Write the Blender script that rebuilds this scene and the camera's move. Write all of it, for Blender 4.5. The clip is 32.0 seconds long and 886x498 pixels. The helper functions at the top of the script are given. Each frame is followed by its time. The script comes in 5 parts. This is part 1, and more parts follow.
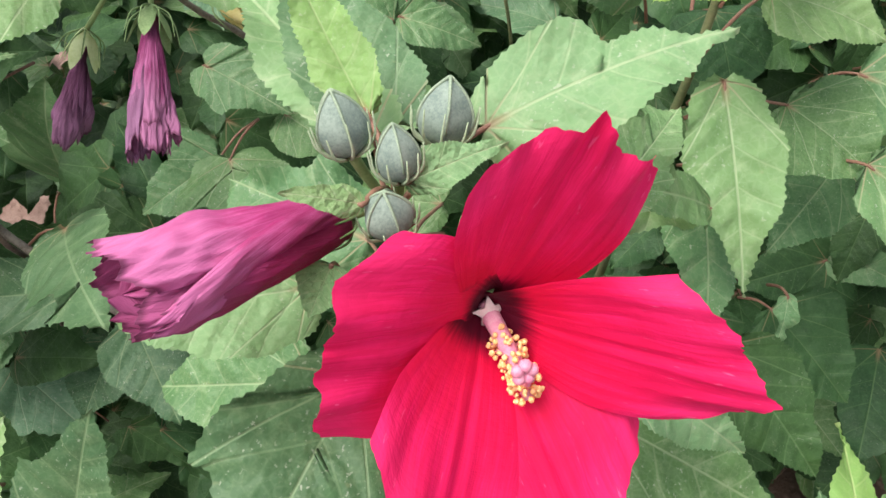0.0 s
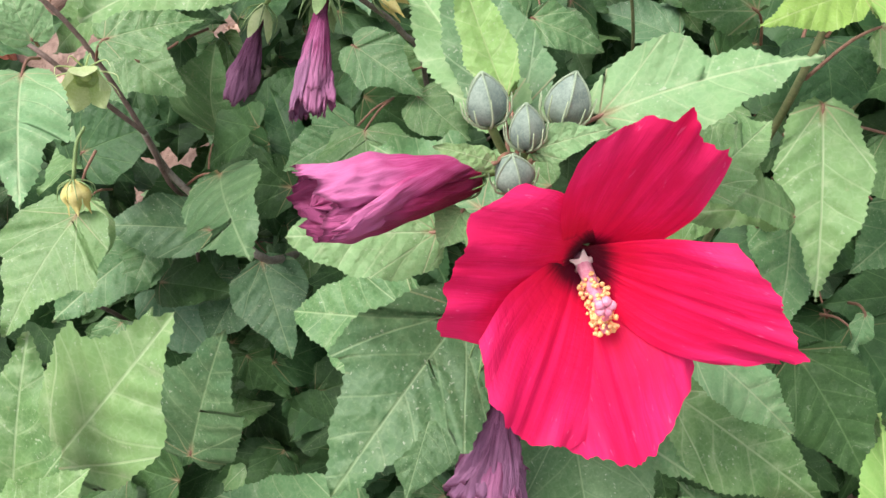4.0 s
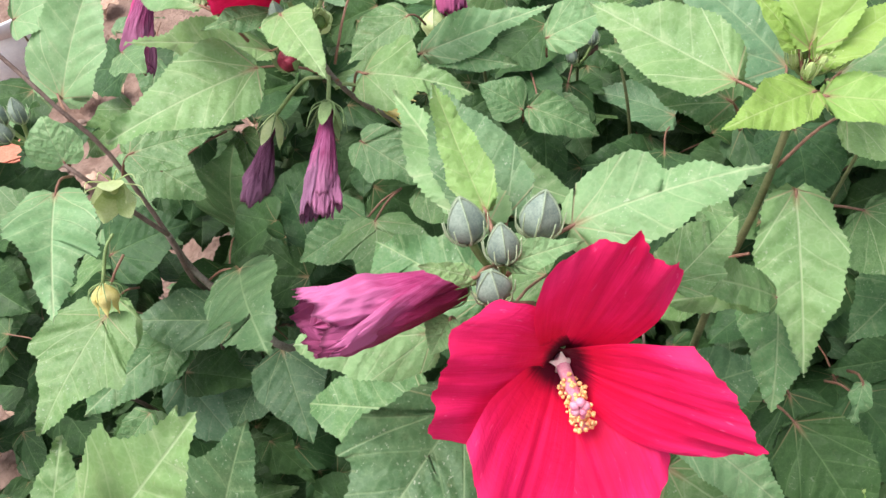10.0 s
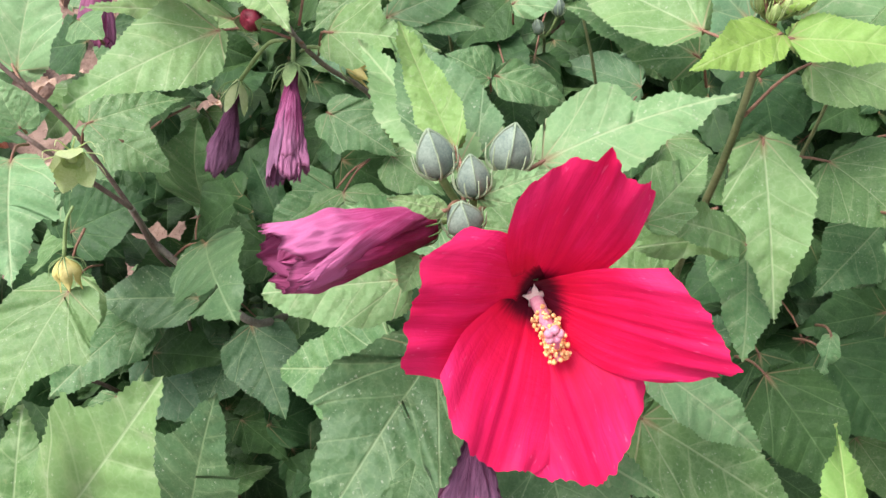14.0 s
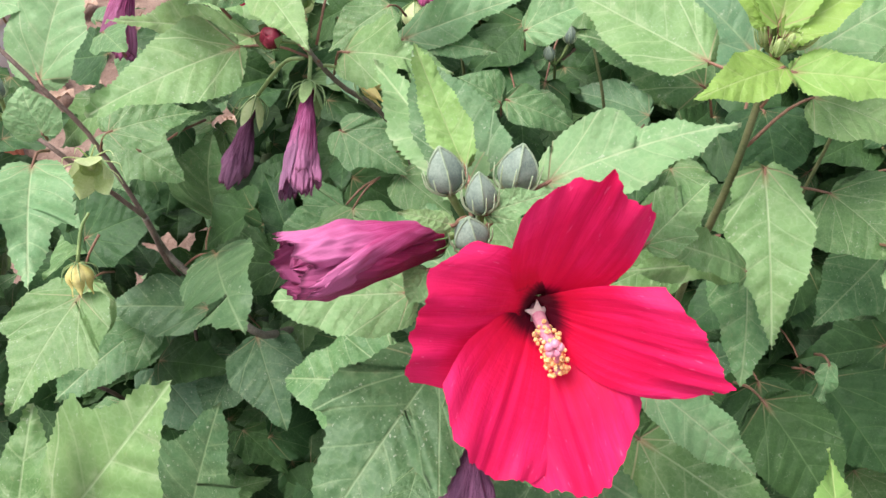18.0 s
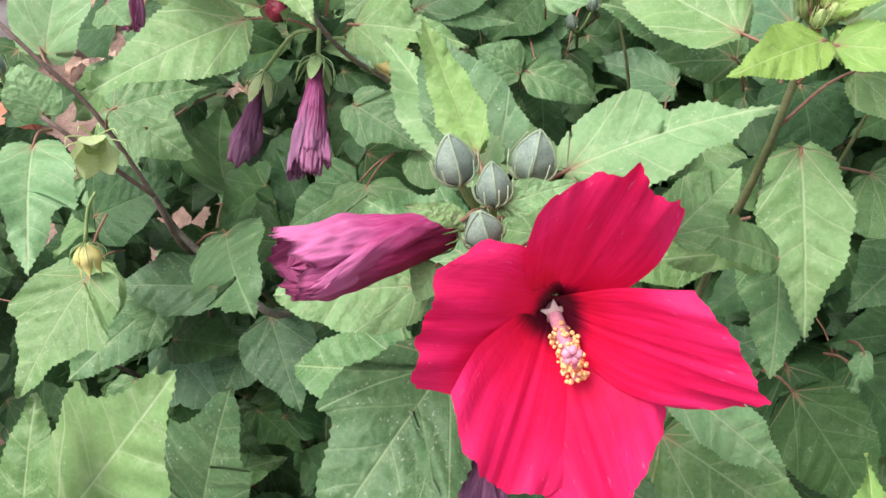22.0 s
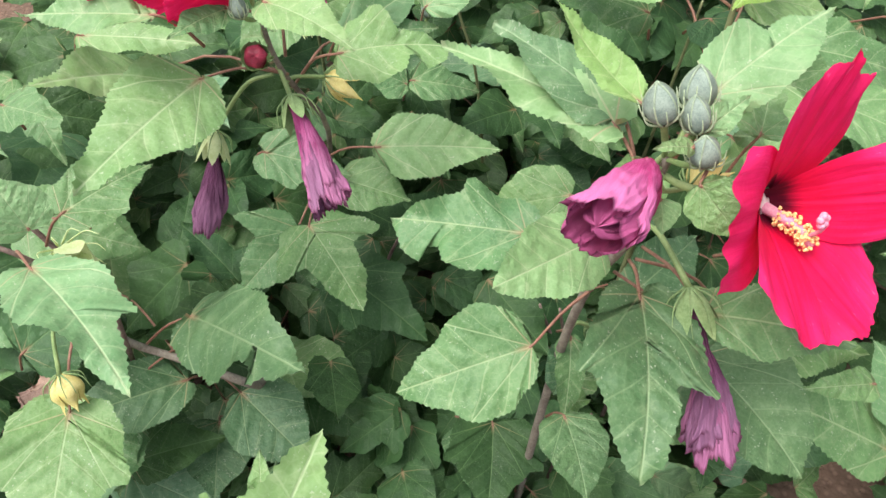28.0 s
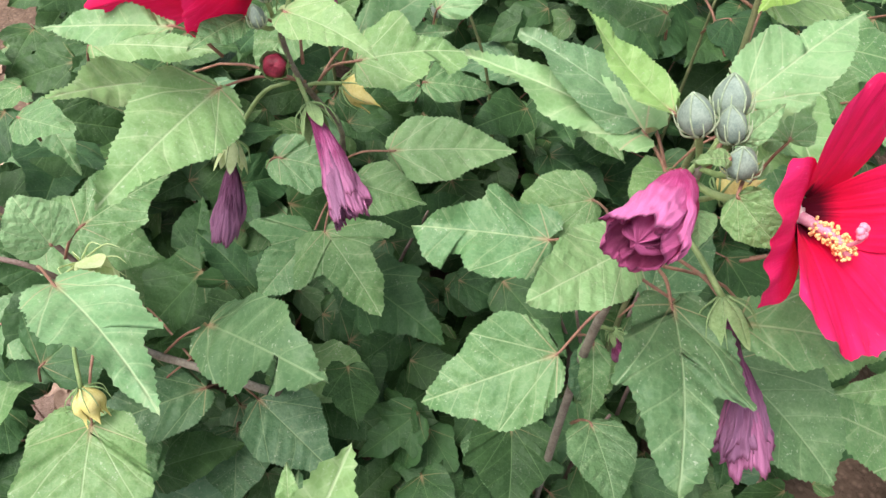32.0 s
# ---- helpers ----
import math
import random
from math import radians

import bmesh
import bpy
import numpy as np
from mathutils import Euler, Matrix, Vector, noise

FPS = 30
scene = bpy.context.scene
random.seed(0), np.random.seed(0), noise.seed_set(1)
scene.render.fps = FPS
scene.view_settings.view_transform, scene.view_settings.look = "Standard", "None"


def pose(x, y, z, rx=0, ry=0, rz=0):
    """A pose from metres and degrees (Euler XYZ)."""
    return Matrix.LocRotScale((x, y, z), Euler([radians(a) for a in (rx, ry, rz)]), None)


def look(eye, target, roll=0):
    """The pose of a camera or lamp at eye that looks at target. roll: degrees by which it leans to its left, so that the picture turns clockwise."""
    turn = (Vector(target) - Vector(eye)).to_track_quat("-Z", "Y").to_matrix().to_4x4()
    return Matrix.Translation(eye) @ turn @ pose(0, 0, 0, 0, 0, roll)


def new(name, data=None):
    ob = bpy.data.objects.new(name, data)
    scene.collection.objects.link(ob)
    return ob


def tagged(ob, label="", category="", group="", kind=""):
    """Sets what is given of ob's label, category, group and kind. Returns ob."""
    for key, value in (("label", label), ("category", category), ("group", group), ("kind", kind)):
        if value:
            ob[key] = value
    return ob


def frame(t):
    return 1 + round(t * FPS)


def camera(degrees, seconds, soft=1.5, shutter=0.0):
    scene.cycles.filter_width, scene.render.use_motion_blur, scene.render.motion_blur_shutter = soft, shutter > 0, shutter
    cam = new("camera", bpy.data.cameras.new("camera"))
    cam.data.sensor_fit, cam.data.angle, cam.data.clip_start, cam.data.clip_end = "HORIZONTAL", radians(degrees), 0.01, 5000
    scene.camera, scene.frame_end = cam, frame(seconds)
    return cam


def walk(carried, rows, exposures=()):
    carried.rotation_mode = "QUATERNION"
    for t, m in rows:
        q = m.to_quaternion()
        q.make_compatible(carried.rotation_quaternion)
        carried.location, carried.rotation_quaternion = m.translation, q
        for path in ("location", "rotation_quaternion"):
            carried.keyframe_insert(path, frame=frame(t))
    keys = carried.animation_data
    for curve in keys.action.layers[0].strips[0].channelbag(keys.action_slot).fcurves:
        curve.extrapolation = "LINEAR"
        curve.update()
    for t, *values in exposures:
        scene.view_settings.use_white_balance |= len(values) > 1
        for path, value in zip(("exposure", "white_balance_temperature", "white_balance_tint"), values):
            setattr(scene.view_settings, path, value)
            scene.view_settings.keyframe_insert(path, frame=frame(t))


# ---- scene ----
cam = camera(60.58, 32.0)
PATH = [
    (0, (-0.0227, -0.2020, 0.8040), (0.1007, 0.3674, -0.0088), 2.09),
    (0.5, (-0.0149, -0.2265, 0.7879), (0.0377, 0.3500, -0.0275), 1.85),
    (1, (-0.0171, -0.2244, 0.7904), (-0.0204, 0.3378, -0.0366), -1.75),
    (1.5, (-0.0138, -0.2304, 0.8116), (-0.0358, 0.3215, -0.0221), -2.26),
    (2, (-0.0204, -0.2433, 0.8246), (-0.0576, 0.3375, 0.0114), -2.90),
    (2.5, (-0.0323, -0.2493, 0.8301), (-0.0432, 0.3267, 0.0128), -0.90),
    (3, (-0.0132, -0.2486, 0.8312), (-0.0436, 0.3316, 0.0173), -2.71),
    (3.5, (-0.0328, -0.2577, 0.8462), (-0.0371, 0.3210, 0.0307), -0.84),
    (5.5, (-0.0454, -0.2957, 0.8640), (-0.0436, 0.2983, 0.0596), -0.32),
    (6, (-0.0369, -0.3108, 0.8647), (-0.0369, 0.3049, 0.0767), 0.00),
    (6.5, (-0.0593, -0.3093, 0.8733), (-0.0195, 0.3096, 0.0889), 4.37),
    (7, (-0.0432, -0.3025, 0.8832), (-0.0033, 0.3253, 0.1059), 3.83),
    (7.5, (-0.0365, -0.2899, 0.8805), (0.0367, 0.3457, 0.1120), 3.98),
    (8, (-0.0404, -0.3014, 0.8725), (0.0434, 0.3588, 0.1261), 4.50),
    (8.5, (-0.0466, -0.2815, 0.9183), (0.0265, 0.4218, 0.2112), 4.85),
    (9, (-0.0322, -0.2710, 0.9147), (-0.0128, 0.4142, 0.1865), -1.27),
    (9.5, (-0.0226, -0.2711, 0.8947), (0.0066, 0.3765, 0.1332), -0.60),
    (10, (-0.0181, -0.2701, 0.9023), (-0.0507, 0.3743, 0.1384), -5.40),
    (10.5, (-0.0084, -0.2756, 0.9019), (-0.0159, 0.3771, 0.1443), -6.24),
    (11, (-0.0112, -0.2736, 0.8995), (-0.0271, 0.3705, 0.1347), -5.96),
    (11.5, (-0.0259, -0.2768, 0.8990), (-0.0707, 0.3833, 0.1492), -7.50),
    (12, (-0.0316, -0.2808, 0.8845), (-0.0488, 0.3799, 0.1341), -5.19),
    (12.5, (-0.0359, -0.2840, 0.8651), (-0.0406, 0.3763, 0.1141), -4.25),
    (13, (-0.0286, -0.2804, 0.8861), (-0.0415, 0.3541, 0.1132), -5.21),
    (13.5, (-0.0323, -0.2865, 0.8718), (-0.0195, 0.3534, 0.1034), -3.45),
    (14, (-0.0203, -0.2909, 0.8753), (-0.0143, 0.3483, 0.1063), -3.91),
    (14.5, (-0.0259, -0.2855, 0.8730), (-0.0287, 0.3514, 0.1021), -4.28),
    (16.5, (0.0027, -0.2725, 0.8672), (-0.0394, 0.3633, 0.0965), -4.84),
    (17, (-0.0255, -0.2879, 0.8517), (-0.0471, 0.3726, 0.1011), -3.45),
    (17.5, (0.0093, -0.2920, 0.8679), (-0.0195, 0.3618, 0.1118), -3.17),
    (18, (-0.0214, -0.3039, 0.8833), (-0.0210, 0.3580, 0.1337), -2.33),
    (18.5, (-0.0132, -0.2983, 0.8697), (-0.0227, 0.3730, 0.1287), -4.05),
    (19, (-0.0177, -0.3111, 0.8830), (-0.0316, 0.3498, 0.1327), -3.28),
    (19.5, (-0.0067, -0.3048, 0.8724), (-0.0299, 0.3478, 0.1151), -4.41),
    (20, (0.0428, -0.3160, 0.8506), (-0.0320, 0.3509, 0.1092), -7.21),
    (20.5, (0.0107, -0.2887, 0.8926), (-0.0153, 0.3334, 0.1101), -5.64),
    (21, (0.0069, -0.2838, 0.8705), (-0.0025, 0.3565, 0.1025), -5.06),
    (21.5, (0.0083, -0.2942, 0.8673), (-0.0300, 0.3445, 0.0988), -4.30),
    (22, (-0.0147, -0.2730, 0.8703), (-0.0442, 0.3559, 0.0933), -4.40),
    (22.5, (0.0159, -0.2945, 0.8639), (-0.0381, 0.3367, 0.0902), -5.82),
    (23, (-0.0334, -0.2919, 0.8405), (-0.0575, 0.3395, 0.0654), -5.39),
    (23.5, (-0.0882, -0.2471, 0.8598), (-0.0400, 0.3637, 0.0695), -3.14),
    (23.7, (-0.1151, -0.2562, 0.8575), (0.0075, 0.3570, 0.0771), -2.17),
    (24, (-0.1799, -0.2470, 0.8699), (0.0719, 0.3285, 0.0918), -3.87),
    (24.2, (-0.2620, -0.2468, 0.8535), (0.0844, 0.3078, 0.0970), 2.32),
    (24.5, (-0.2845, -0.2524, 0.8599), (0.1188, 0.2917, 0.1242), 4.83),
    (25, (-0.2630, -0.2524, 0.8741), (0.1318, 0.3314, 0.1646), 5.56),
    (25.5, (-0.2888, -0.2344, 0.8665), (0.1052, 0.3325, 0.1431), 1.41),
    (26, (-0.2977, -0.2549, 0.8767), (0.0561, 0.3416, 0.1563), 0.23),
    (26.5, (-0.3087, -0.2527, 0.8603), (0.0354, 0.3325, 0.1260), 0.96),
    (28.5, (-0.3161, -0.2347, 0.8766), (0.0171, 0.3356, 0.1258), 2.28),
    (29, (-0.3259, -0.2205, 0.8680), (0.0191, 0.3468, 0.1202), 2.33),
    (29.5, (-0.3145, -0.2180, 0.8777), (0.0262, 0.3436, 0.1237), 2.30),
    (30, (-0.3108, -0.2451, 0.8611), (0.0313, 0.3339, 0.1211), 0.89),
    (30.5, (-0.3132, -0.2250, 0.8662), (0.0265, 0.3365, 0.1117), 1.48),
    (31, (-0.3144, -0.2297, 0.8748), (0.0147, 0.3371, 0.1196), 1.18),
    (31.5, (-0.3269, -0.2185, 0.8789), (0.0065, 0.3460, 0.1239), 1.96),
    (32, (-0.3239, -0.2226, 0.8792), (0.0061, 0.3408, 0.1218), 1.32),
]
walk(cam, [(t, look(eye, target, roll)) for t, eye, target, roll in PATH], exposures=[(0.0, 1.09), (1.0, 1.28), (2.0, 1.18), (6.0, 1.19), (10.0, 1.19), (17.0, 1.15), (23.0, 1.14), (25.0, 1.24), (32.0, 1.27)])

# ---- light ----
SUN_UP, SUN_ROUND = radians(66), radians(-85)
world = bpy.data.worlds.new("sky")
scene.world = world
world.use_nodes = True
wn = world.node_tree.nodes
sky = wn.new("ShaderNodeTexSky")
sky.sky_type = "NISHITA"
sky.sun_disc = False
sky.sun_elevation, sky.sun_rotation = SUN_UP, SUN_ROUND
sky.dust_density, sky.air_density = 4.0, 1.0
soft = wn.new("ShaderNodeHueSaturation")
soft.inputs["Saturation"].default_value = 0.35
world.node_tree.links.new(sky.outputs[0], soft.inputs["Color"])
world.node_tree.links.new(soft.outputs[0], wn["Background"].inputs["Color"])
wn["Background"].inputs["Strength"].default_value = 0.12
sun = new("sun", bpy.data.lights.new("sun", "SUN"))
sun.data.energy, sun.data.angle, sun.data.color = 2.0, radians(40), (1.0, 0.96, 0.9)
sun.matrix_world = look((0, 0, 5), Vector((0, 0, 5)) - Vector((math.sin(SUN_ROUND) * math.cos(SUN_UP), math.cos(SUN_ROUND) * math.cos(SUN_UP), math.sin(SUN_UP))))


# ---- materials ----
class Nodes:
    """Short way to write node trees."""

    def __init__(self, name):
        self.mat = bpy.data.materials.new(name)
        self.mat.use_nodes = True
        self.tree = self.mat.node_tree
        self.bsdf = self.tree.nodes["Principled BSDF"]

    def put(self, socket, value):
        if isinstance(value, bpy.types.NodeSocket):
            self.tree.links.new(value, socket)
        else:
            socket.default_value = value

    def node(self, kind, *values, operation="", feature=""):
        n = self.tree.nodes.new(kind)
        if operation:
            n.operation = operation
        if feature:
            n.feature = feature
        for i, v in enumerate(values):
            if v is not None:
                self.put(n.inputs[i], v)
        return n

    def math(self, op, a, b=0.0, c=0.0):
        return self.node("ShaderNodeMath", a, b, c, operation=op).outputs[0]

    def mix(self, fac, a, b, blend="MIX"):
        n = self.tree.nodes.new("ShaderNodeMix")
        n.data_type, n.blend_type = "RGBA", blend
        self.put(n.inputs[0], fac), self.put(n.inputs[6], a), self.put(n.inputs[7], b)
        return n.outputs[2]

    def ramp(self, fac, lo, hi):
        n = self.node("ShaderNodeMapRange", fac, lo, hi, 0.0, 1.0)
        n.interpolation_type = "SMOOTHSTEP"
        return n.outputs[0]

    def noise(self, vector, scale, detail=4.0, rough=0.55):
        n = self.node("ShaderNodeTexNoise")
        self.put(n.inputs["Vector"], vector), self.put(n.inputs["Scale"], scale)
        n.inputs["Detail"].default_value, n.inputs["Roughness"].default_value = detail, rough
        return n.outputs[0]

    def bump(self, height, strength, distance):
        n = self.tree.nodes.new("ShaderNodeBump")
        n.inputs["Strength"].default_value, n.inputs["Distance"].default_value = strength, distance
        self.put(n.inputs["Height"], height)
        self.put(self.bsdf.inputs["Normal"], n.outputs[0])
        return n.outputs[0]

    def done(self, color, rough, thin=0.0, spec=0.5):
        self.put(self.bsdf.inputs["Base Color"], color)
        self.put(self.bsdf.inputs["Roughness"], rough)
        self.put(self.bsdf.inputs["Specular IOR Level"], spec)
        if thin:
            through_light = self.tree.nodes.new("ShaderNodeBsdfTranslucent")
            self.put(through_light.inputs["Color"], color)
            both = self.tree.nodes.new("ShaderNodeMixShader")
            both.inputs[0].default_value = thin
            self.tree.links.new(self.bsdf.outputs[0], both.inputs[1])
            self.tree.links.new(through_light.outputs[0], both.inputs[2])
            self.tree.links.new(both.outputs[0], self.tree.nodes["Material Output"].inputs[0])
        return self.mat


def rgb(r, g, b):
    return (r, g, b, 1.0)


def leaf_material(name, dark, light, vein, thin=0.22, blotch=0.58, gloss=0.38):
    n = Nodes(name)
    uv = n.node("ShaderNodeUVMap").outputs[0]
    sep = n.node("ShaderNodeSeparateXYZ", uv)
    u, v = sep.outputs[0], n.math("ABSOLUTE", sep.outputs[1])
    rnd = n.node("ShaderNodeObjectInfo").outputs["Random"]
    hue = n.math("FRACT", n.math("MULTIPLY", rnd, 7.13))
    shift = n.node("ShaderNodeVectorMath", uv, n.node("ShaderNodeCombineXYZ", n.math("MULTIPLY", rnd, 37.0), n.math("MULTIPLY", rnd, 11.0), rnd).outputs[0]).outputs[0]

    def line(dist, width):
        return n.math("SUBTRACT", 1.0, n.ramp(dist, width * 0.3, width))

    mid = line(v, 0.009)
    side = n.math("ABSOLUTE", n.math("SUBTRACT", n.math("FRACT", n.math("MULTIPLY_ADD", n.math("ADD", n.math("MULTIPLY_ADD", v, -0.75, u), n.math("MULTIPLY", n.noise(shift, 2.5, 1.0), 0.14)), 5.0, 0.2)), 0.5))
    swell = side
    gap = n.math("SUBTRACT", 0.5, side)
    side = n.math("MULTIPLY", line(gap, 0.045), 0.48)
    near = n.math("MAXIMUM", line(gap, 0.22), line(v, 0.06))
    arms = None
    for angle in (33, 68):
        d = n.math("ABSOLUTE", n.math("SUBTRACT", n.math("MULTIPLY", u, math.sin(radians(angle))), n.math("MULTIPLY", v, math.cos(radians(angle)))))
        arms = line(d, 0.007) if arms is None else n.math("MAXIMUM", arms, line(d, 0.007))
    net = n.node("ShaderNodeTexVoronoi", feature="DISTANCE_TO_EDGE")
    n.put(net.inputs["Vector"], shift), n.put(net.inputs["Scale"], 22.0)
    netline = n.math("MULTIPLY", line(net.outputs[0], 0.12), 0.14)
    veins = n.math("MINIMUM", 1.0, n.math("MAXIMUM", n.math("MAXIMUM", mid, n.math("MULTIPLY", arms, 0.9)), n.math("MAXIMUM", side, netline)))
    big, fine = n.noise(shift, 3.5, 3.0), n.noise(shift, 42.0, 6.0, 0.7)
    place = n.noise(n.node("ShaderNodeTexCoord").outputs["Object"], 7.0, 2.0)
    tone = n.math("ADD", n.math("MULTIPLY", n.ramp(n.math("MULTIPLY_ADD", place, 0.4, n.math("MULTIPLY", big, 0.6)), 0.34, 0.66), 0.50), n.math("MULTIPLY", rnd, 0.50))
    color = n.mix(tone, dark, light)
    color = n.mix(1.0, color, n.mix(hue, rgb(1.03, 1.02, 0.88), rgb(0.87, 1.0, 1.10)), "MULTIPLY")
    lower = n.math("MULTIPLY", n.math("SUBTRACT", 1.0, near), n.ramp(n.noise(shift, 5.0, 3.0), 0.38, 0.62))
    color = n.mix(n.math("MULTIPLY", lower, 0.42), color, n.mix(0.55, color, dark))
    dust = n.math("MULTIPLY", n.ramp(n.noise(shift, 13.0, 5.0, 0.65), 0.44, 0.70), n.math("MULTIPLY_ADD", near, 0.75, 0.25))
    color = n.mix(n.math("MULTIPLY", dust, 0.75 * blotch), color, vein)
    color = n.mix(n.math("MULTIPLY", n.ramp(fine, 0.50, 0.72), 0.45 * blotch), color, n.mix(0.55, color, rgb(0.38, 0.47, 0.27)))
    specks = n.math("MULTIPLY", n.ramp(n.noise(shift, 48.0, 3.0), 0.61, 0.69), n.ramp(n.noise(shift, 5.0, 2.0), 0.40, 0.62))
    color = n.mix(n.math("MULTIPLY", specks, 0.85 * blotch), color, rgb(0.50, 0.52, 0.42))
    spots = n.math("MULTIPLY", n.ramp(n.noise(shift, 17.0, 2.0), 0.68, 0.8), 0.5 * blotch)
    color = n.mix(spots, color, rgb(0.28, 0.28, 0.13))
    color = n.mix(n.math("MULTIPLY", veins, 0.68), color, vein)
    foot = n.math("MULTIPLY", n.math("SUBTRACT", 1.0, n.ramp(u, 0.0, 0.16)), n.math("MAXIMUM", line(v, 0.025), n.math("MULTIPLY", arms, 0.7)))
    color = n.mix(n.math("MULTIPLY", foot, 0.7), color, rgb(0.34, 0.20, 0.12))
    ridge = n.math("MAXIMUM", n.math("MAXIMUM", mid, arms), n.math("MULTIPLY_ADD", netline, 0.5, side))
    n.bump(n.math("ADD", n.math("MULTIPLY_ADD", ridge, -0.12, n.math("MULTIPLY", swell, -0.35)), n.math("ADD", n.math("MULTIPLY", fine, 0.22), n.math("MULTIPLY", n.noise(shift, 9.0, 2.5), 1.6))), 0.80, 0.0026)
    return n.done(color, n.math("MULTIPLY_ADD", fine, 0.25, 0.36), thin, gloss)


LEAF = {
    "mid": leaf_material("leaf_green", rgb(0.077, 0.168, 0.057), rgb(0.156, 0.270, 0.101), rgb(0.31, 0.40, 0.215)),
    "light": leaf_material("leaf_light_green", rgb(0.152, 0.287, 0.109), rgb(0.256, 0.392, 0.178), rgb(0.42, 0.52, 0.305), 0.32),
    "fresh": leaf_material("leaf_fresh_green", rgb(0.200, 0.350, 0.101), rgb(0.290, 0.445, 0.152), rgb(0.42, 0.54, 0.258), 0.38, 0.4),
    "young": leaf_material("leaf_young_yellow_green", rgb(0.250, 0.405, 0.087), rgb(0.350, 0.510, 0.138), rgb(0.46, 0.58, 0.230), 0.4, 0.25),
    # mid green darkened: shade on lower, covered leaves is put into the colour
    "deep": leaf_material("leaf_shaded_green", rgb(0.050, 0.118, 0.049), rgb(0.102, 0.192, 0.085), rgb(0.22, 0.31, 0.160)),
    # near-black green: the gloom inside the shrubs is painted into the leaf
    "dark": leaf_material("leaf_deep_shade_green", rgb(0.023, 0.060, 0.020), rgb(0.058, 0.126, 0.042), rgb(0.11, 0.19, 0.075), 0.25, 0.2, 0.25),
    "blue": leaf_material("leaf_blue_green", rgb(0.085, 0.175, 0.085), rgb(0.160, 0.270, 0.133), rgb(0.28, 0.38, 0.221)),
}


def petal_material(name, rim, deep, heart, thin=0.3, relief=0.9, tail=None, fine_veins=0.0, inner=None):
    """UV x runs from the throat to the rim, y across."""
    n = Nodes(name)
    uv = n.node("ShaderNodeUVMap").outputs[0]
    sep = n.node("ShaderNodeSeparateXYZ", uv)
    u, v = sep.outputs[0], sep.outputs[1]
    rnd = n.node("ShaderNodeObjectInfo").outputs["Random"]
    fan = n.math("DIVIDE", v, n.math("ADD", u, 0.25))
    flat = n.node("ShaderNodeCombineXYZ", n.math("MULTIPLY", fan, 9.0), n.math("MULTIPLY", u, 0.7), rnd).outputs[0]
    rib = n.noise(flat, 4.0, 3.0)
    wide = n.noise(n.node("ShaderNodeCombineXYZ", u, v, rnd).outputs[0], 4.0, 3.0)
    grain = n.noise(n.node("ShaderNodeCombineXYZ", u, v, rnd).outputs[0], 45.0, 4.0, 0.7)
    color = n.mix(n.ramp(n.math("ADD", n.math("MULTIPLY", wide, 0.6), n.math("MULTIPLY", rib, 0.4)), 0.35, 0.7), deep, rim)
    pucker = n.noise(n.node("ShaderNodeCombineXYZ", n.math("MULTIPLY", u, 1.6), v, rnd).outputs[0], 13.0, 3.0, 0.6)
    height = n.math("MULTIPLY_ADD", wide, 0.6, n.math("ADD", n.math("MULTIPLY", rib, 0.35), n.math("MULTIPLY", pucker, 0.45)))
    if fine_veins:
        hair = n.noise(n.node("ShaderNodeCombineXYZ", n.math("MULTIPLY", n.math("MULTIPLY_ADD", wide, 0.05, fan), 60.0), n.math("MULTIPLY", u, 1.5), rnd).outputs[0], 2.0, 2.0)
        color = n.mix(n.math("MULTIPLY", n.ramp(hair, 0.45, 0.62), fine_veins), color, deep)
        height = n.math("MULTIPLY_ADD", hair, 0.32 if tail else 0.12, height)
    if tail:
        torn = n.math("ADD", u, n.math("MULTIPLY", wide, 0.5))
        color = n.mix(n.math("MULTIPLY", n.ramp(torn, 0.72, 1.15), 0.8), color, tail)
        color = n.mix(n.math("MULTIPLY", n.ramp(grain, 0.55, 0.75), 0.35), color, tail)
        color = n.mix(n.math("MULTIPLY", n.ramp(u, 0.965, 0.995), 0.75), color, rgb(0.10, 0.02, 0.05))
        height = n.math("MULTIPLY_ADD", grain, 0.2, height)
    if inner:
        color = n.mix(n.math("MULTIPLY", n.math("SUBTRACT", 1.0, n.ramp(n.math("MULTIPLY_ADD", rib, 0.25, u), 0.30, 0.85)), 0.75), color, inner)
        color = n.mix(n.math("MULTIPLY", n.ramp(n.math("MULTIPLY_ADD", n.math("ABSOLUTE", v), 1.1, u), 0.85, 1.35), 0.32), color, rgb(0.78, 0.040, 0.21))
        streak = n.noise(n.node("ShaderNodeCombineXYZ", n.math("MULTIPLY", fan, 34.0), n.math("MULTIPLY", u, 7.0), rnd).outputs[0], 1.6, 2.0)
        color = n.mix(n.math("MULTIPLY", n.math("MULTIPLY", n.ramp(streak, 0.66, 0.76), n.ramp(u, 0.45, 0.8)), 0.40), color, rgb(0.86, 0.16, 0.36))
    color = n.mix(n.math("SUBTRACT", 1.0, n.ramp(n.math("MULTIPLY_ADD", rib, 0.10, u), 0.20, 0.32)), color, heart)
    n.bump(height, relief, 0.0025)
    return n.done(color, n.math("MULTIPLY_ADD", grain, 0.2, 0.52), thin, 0.18)


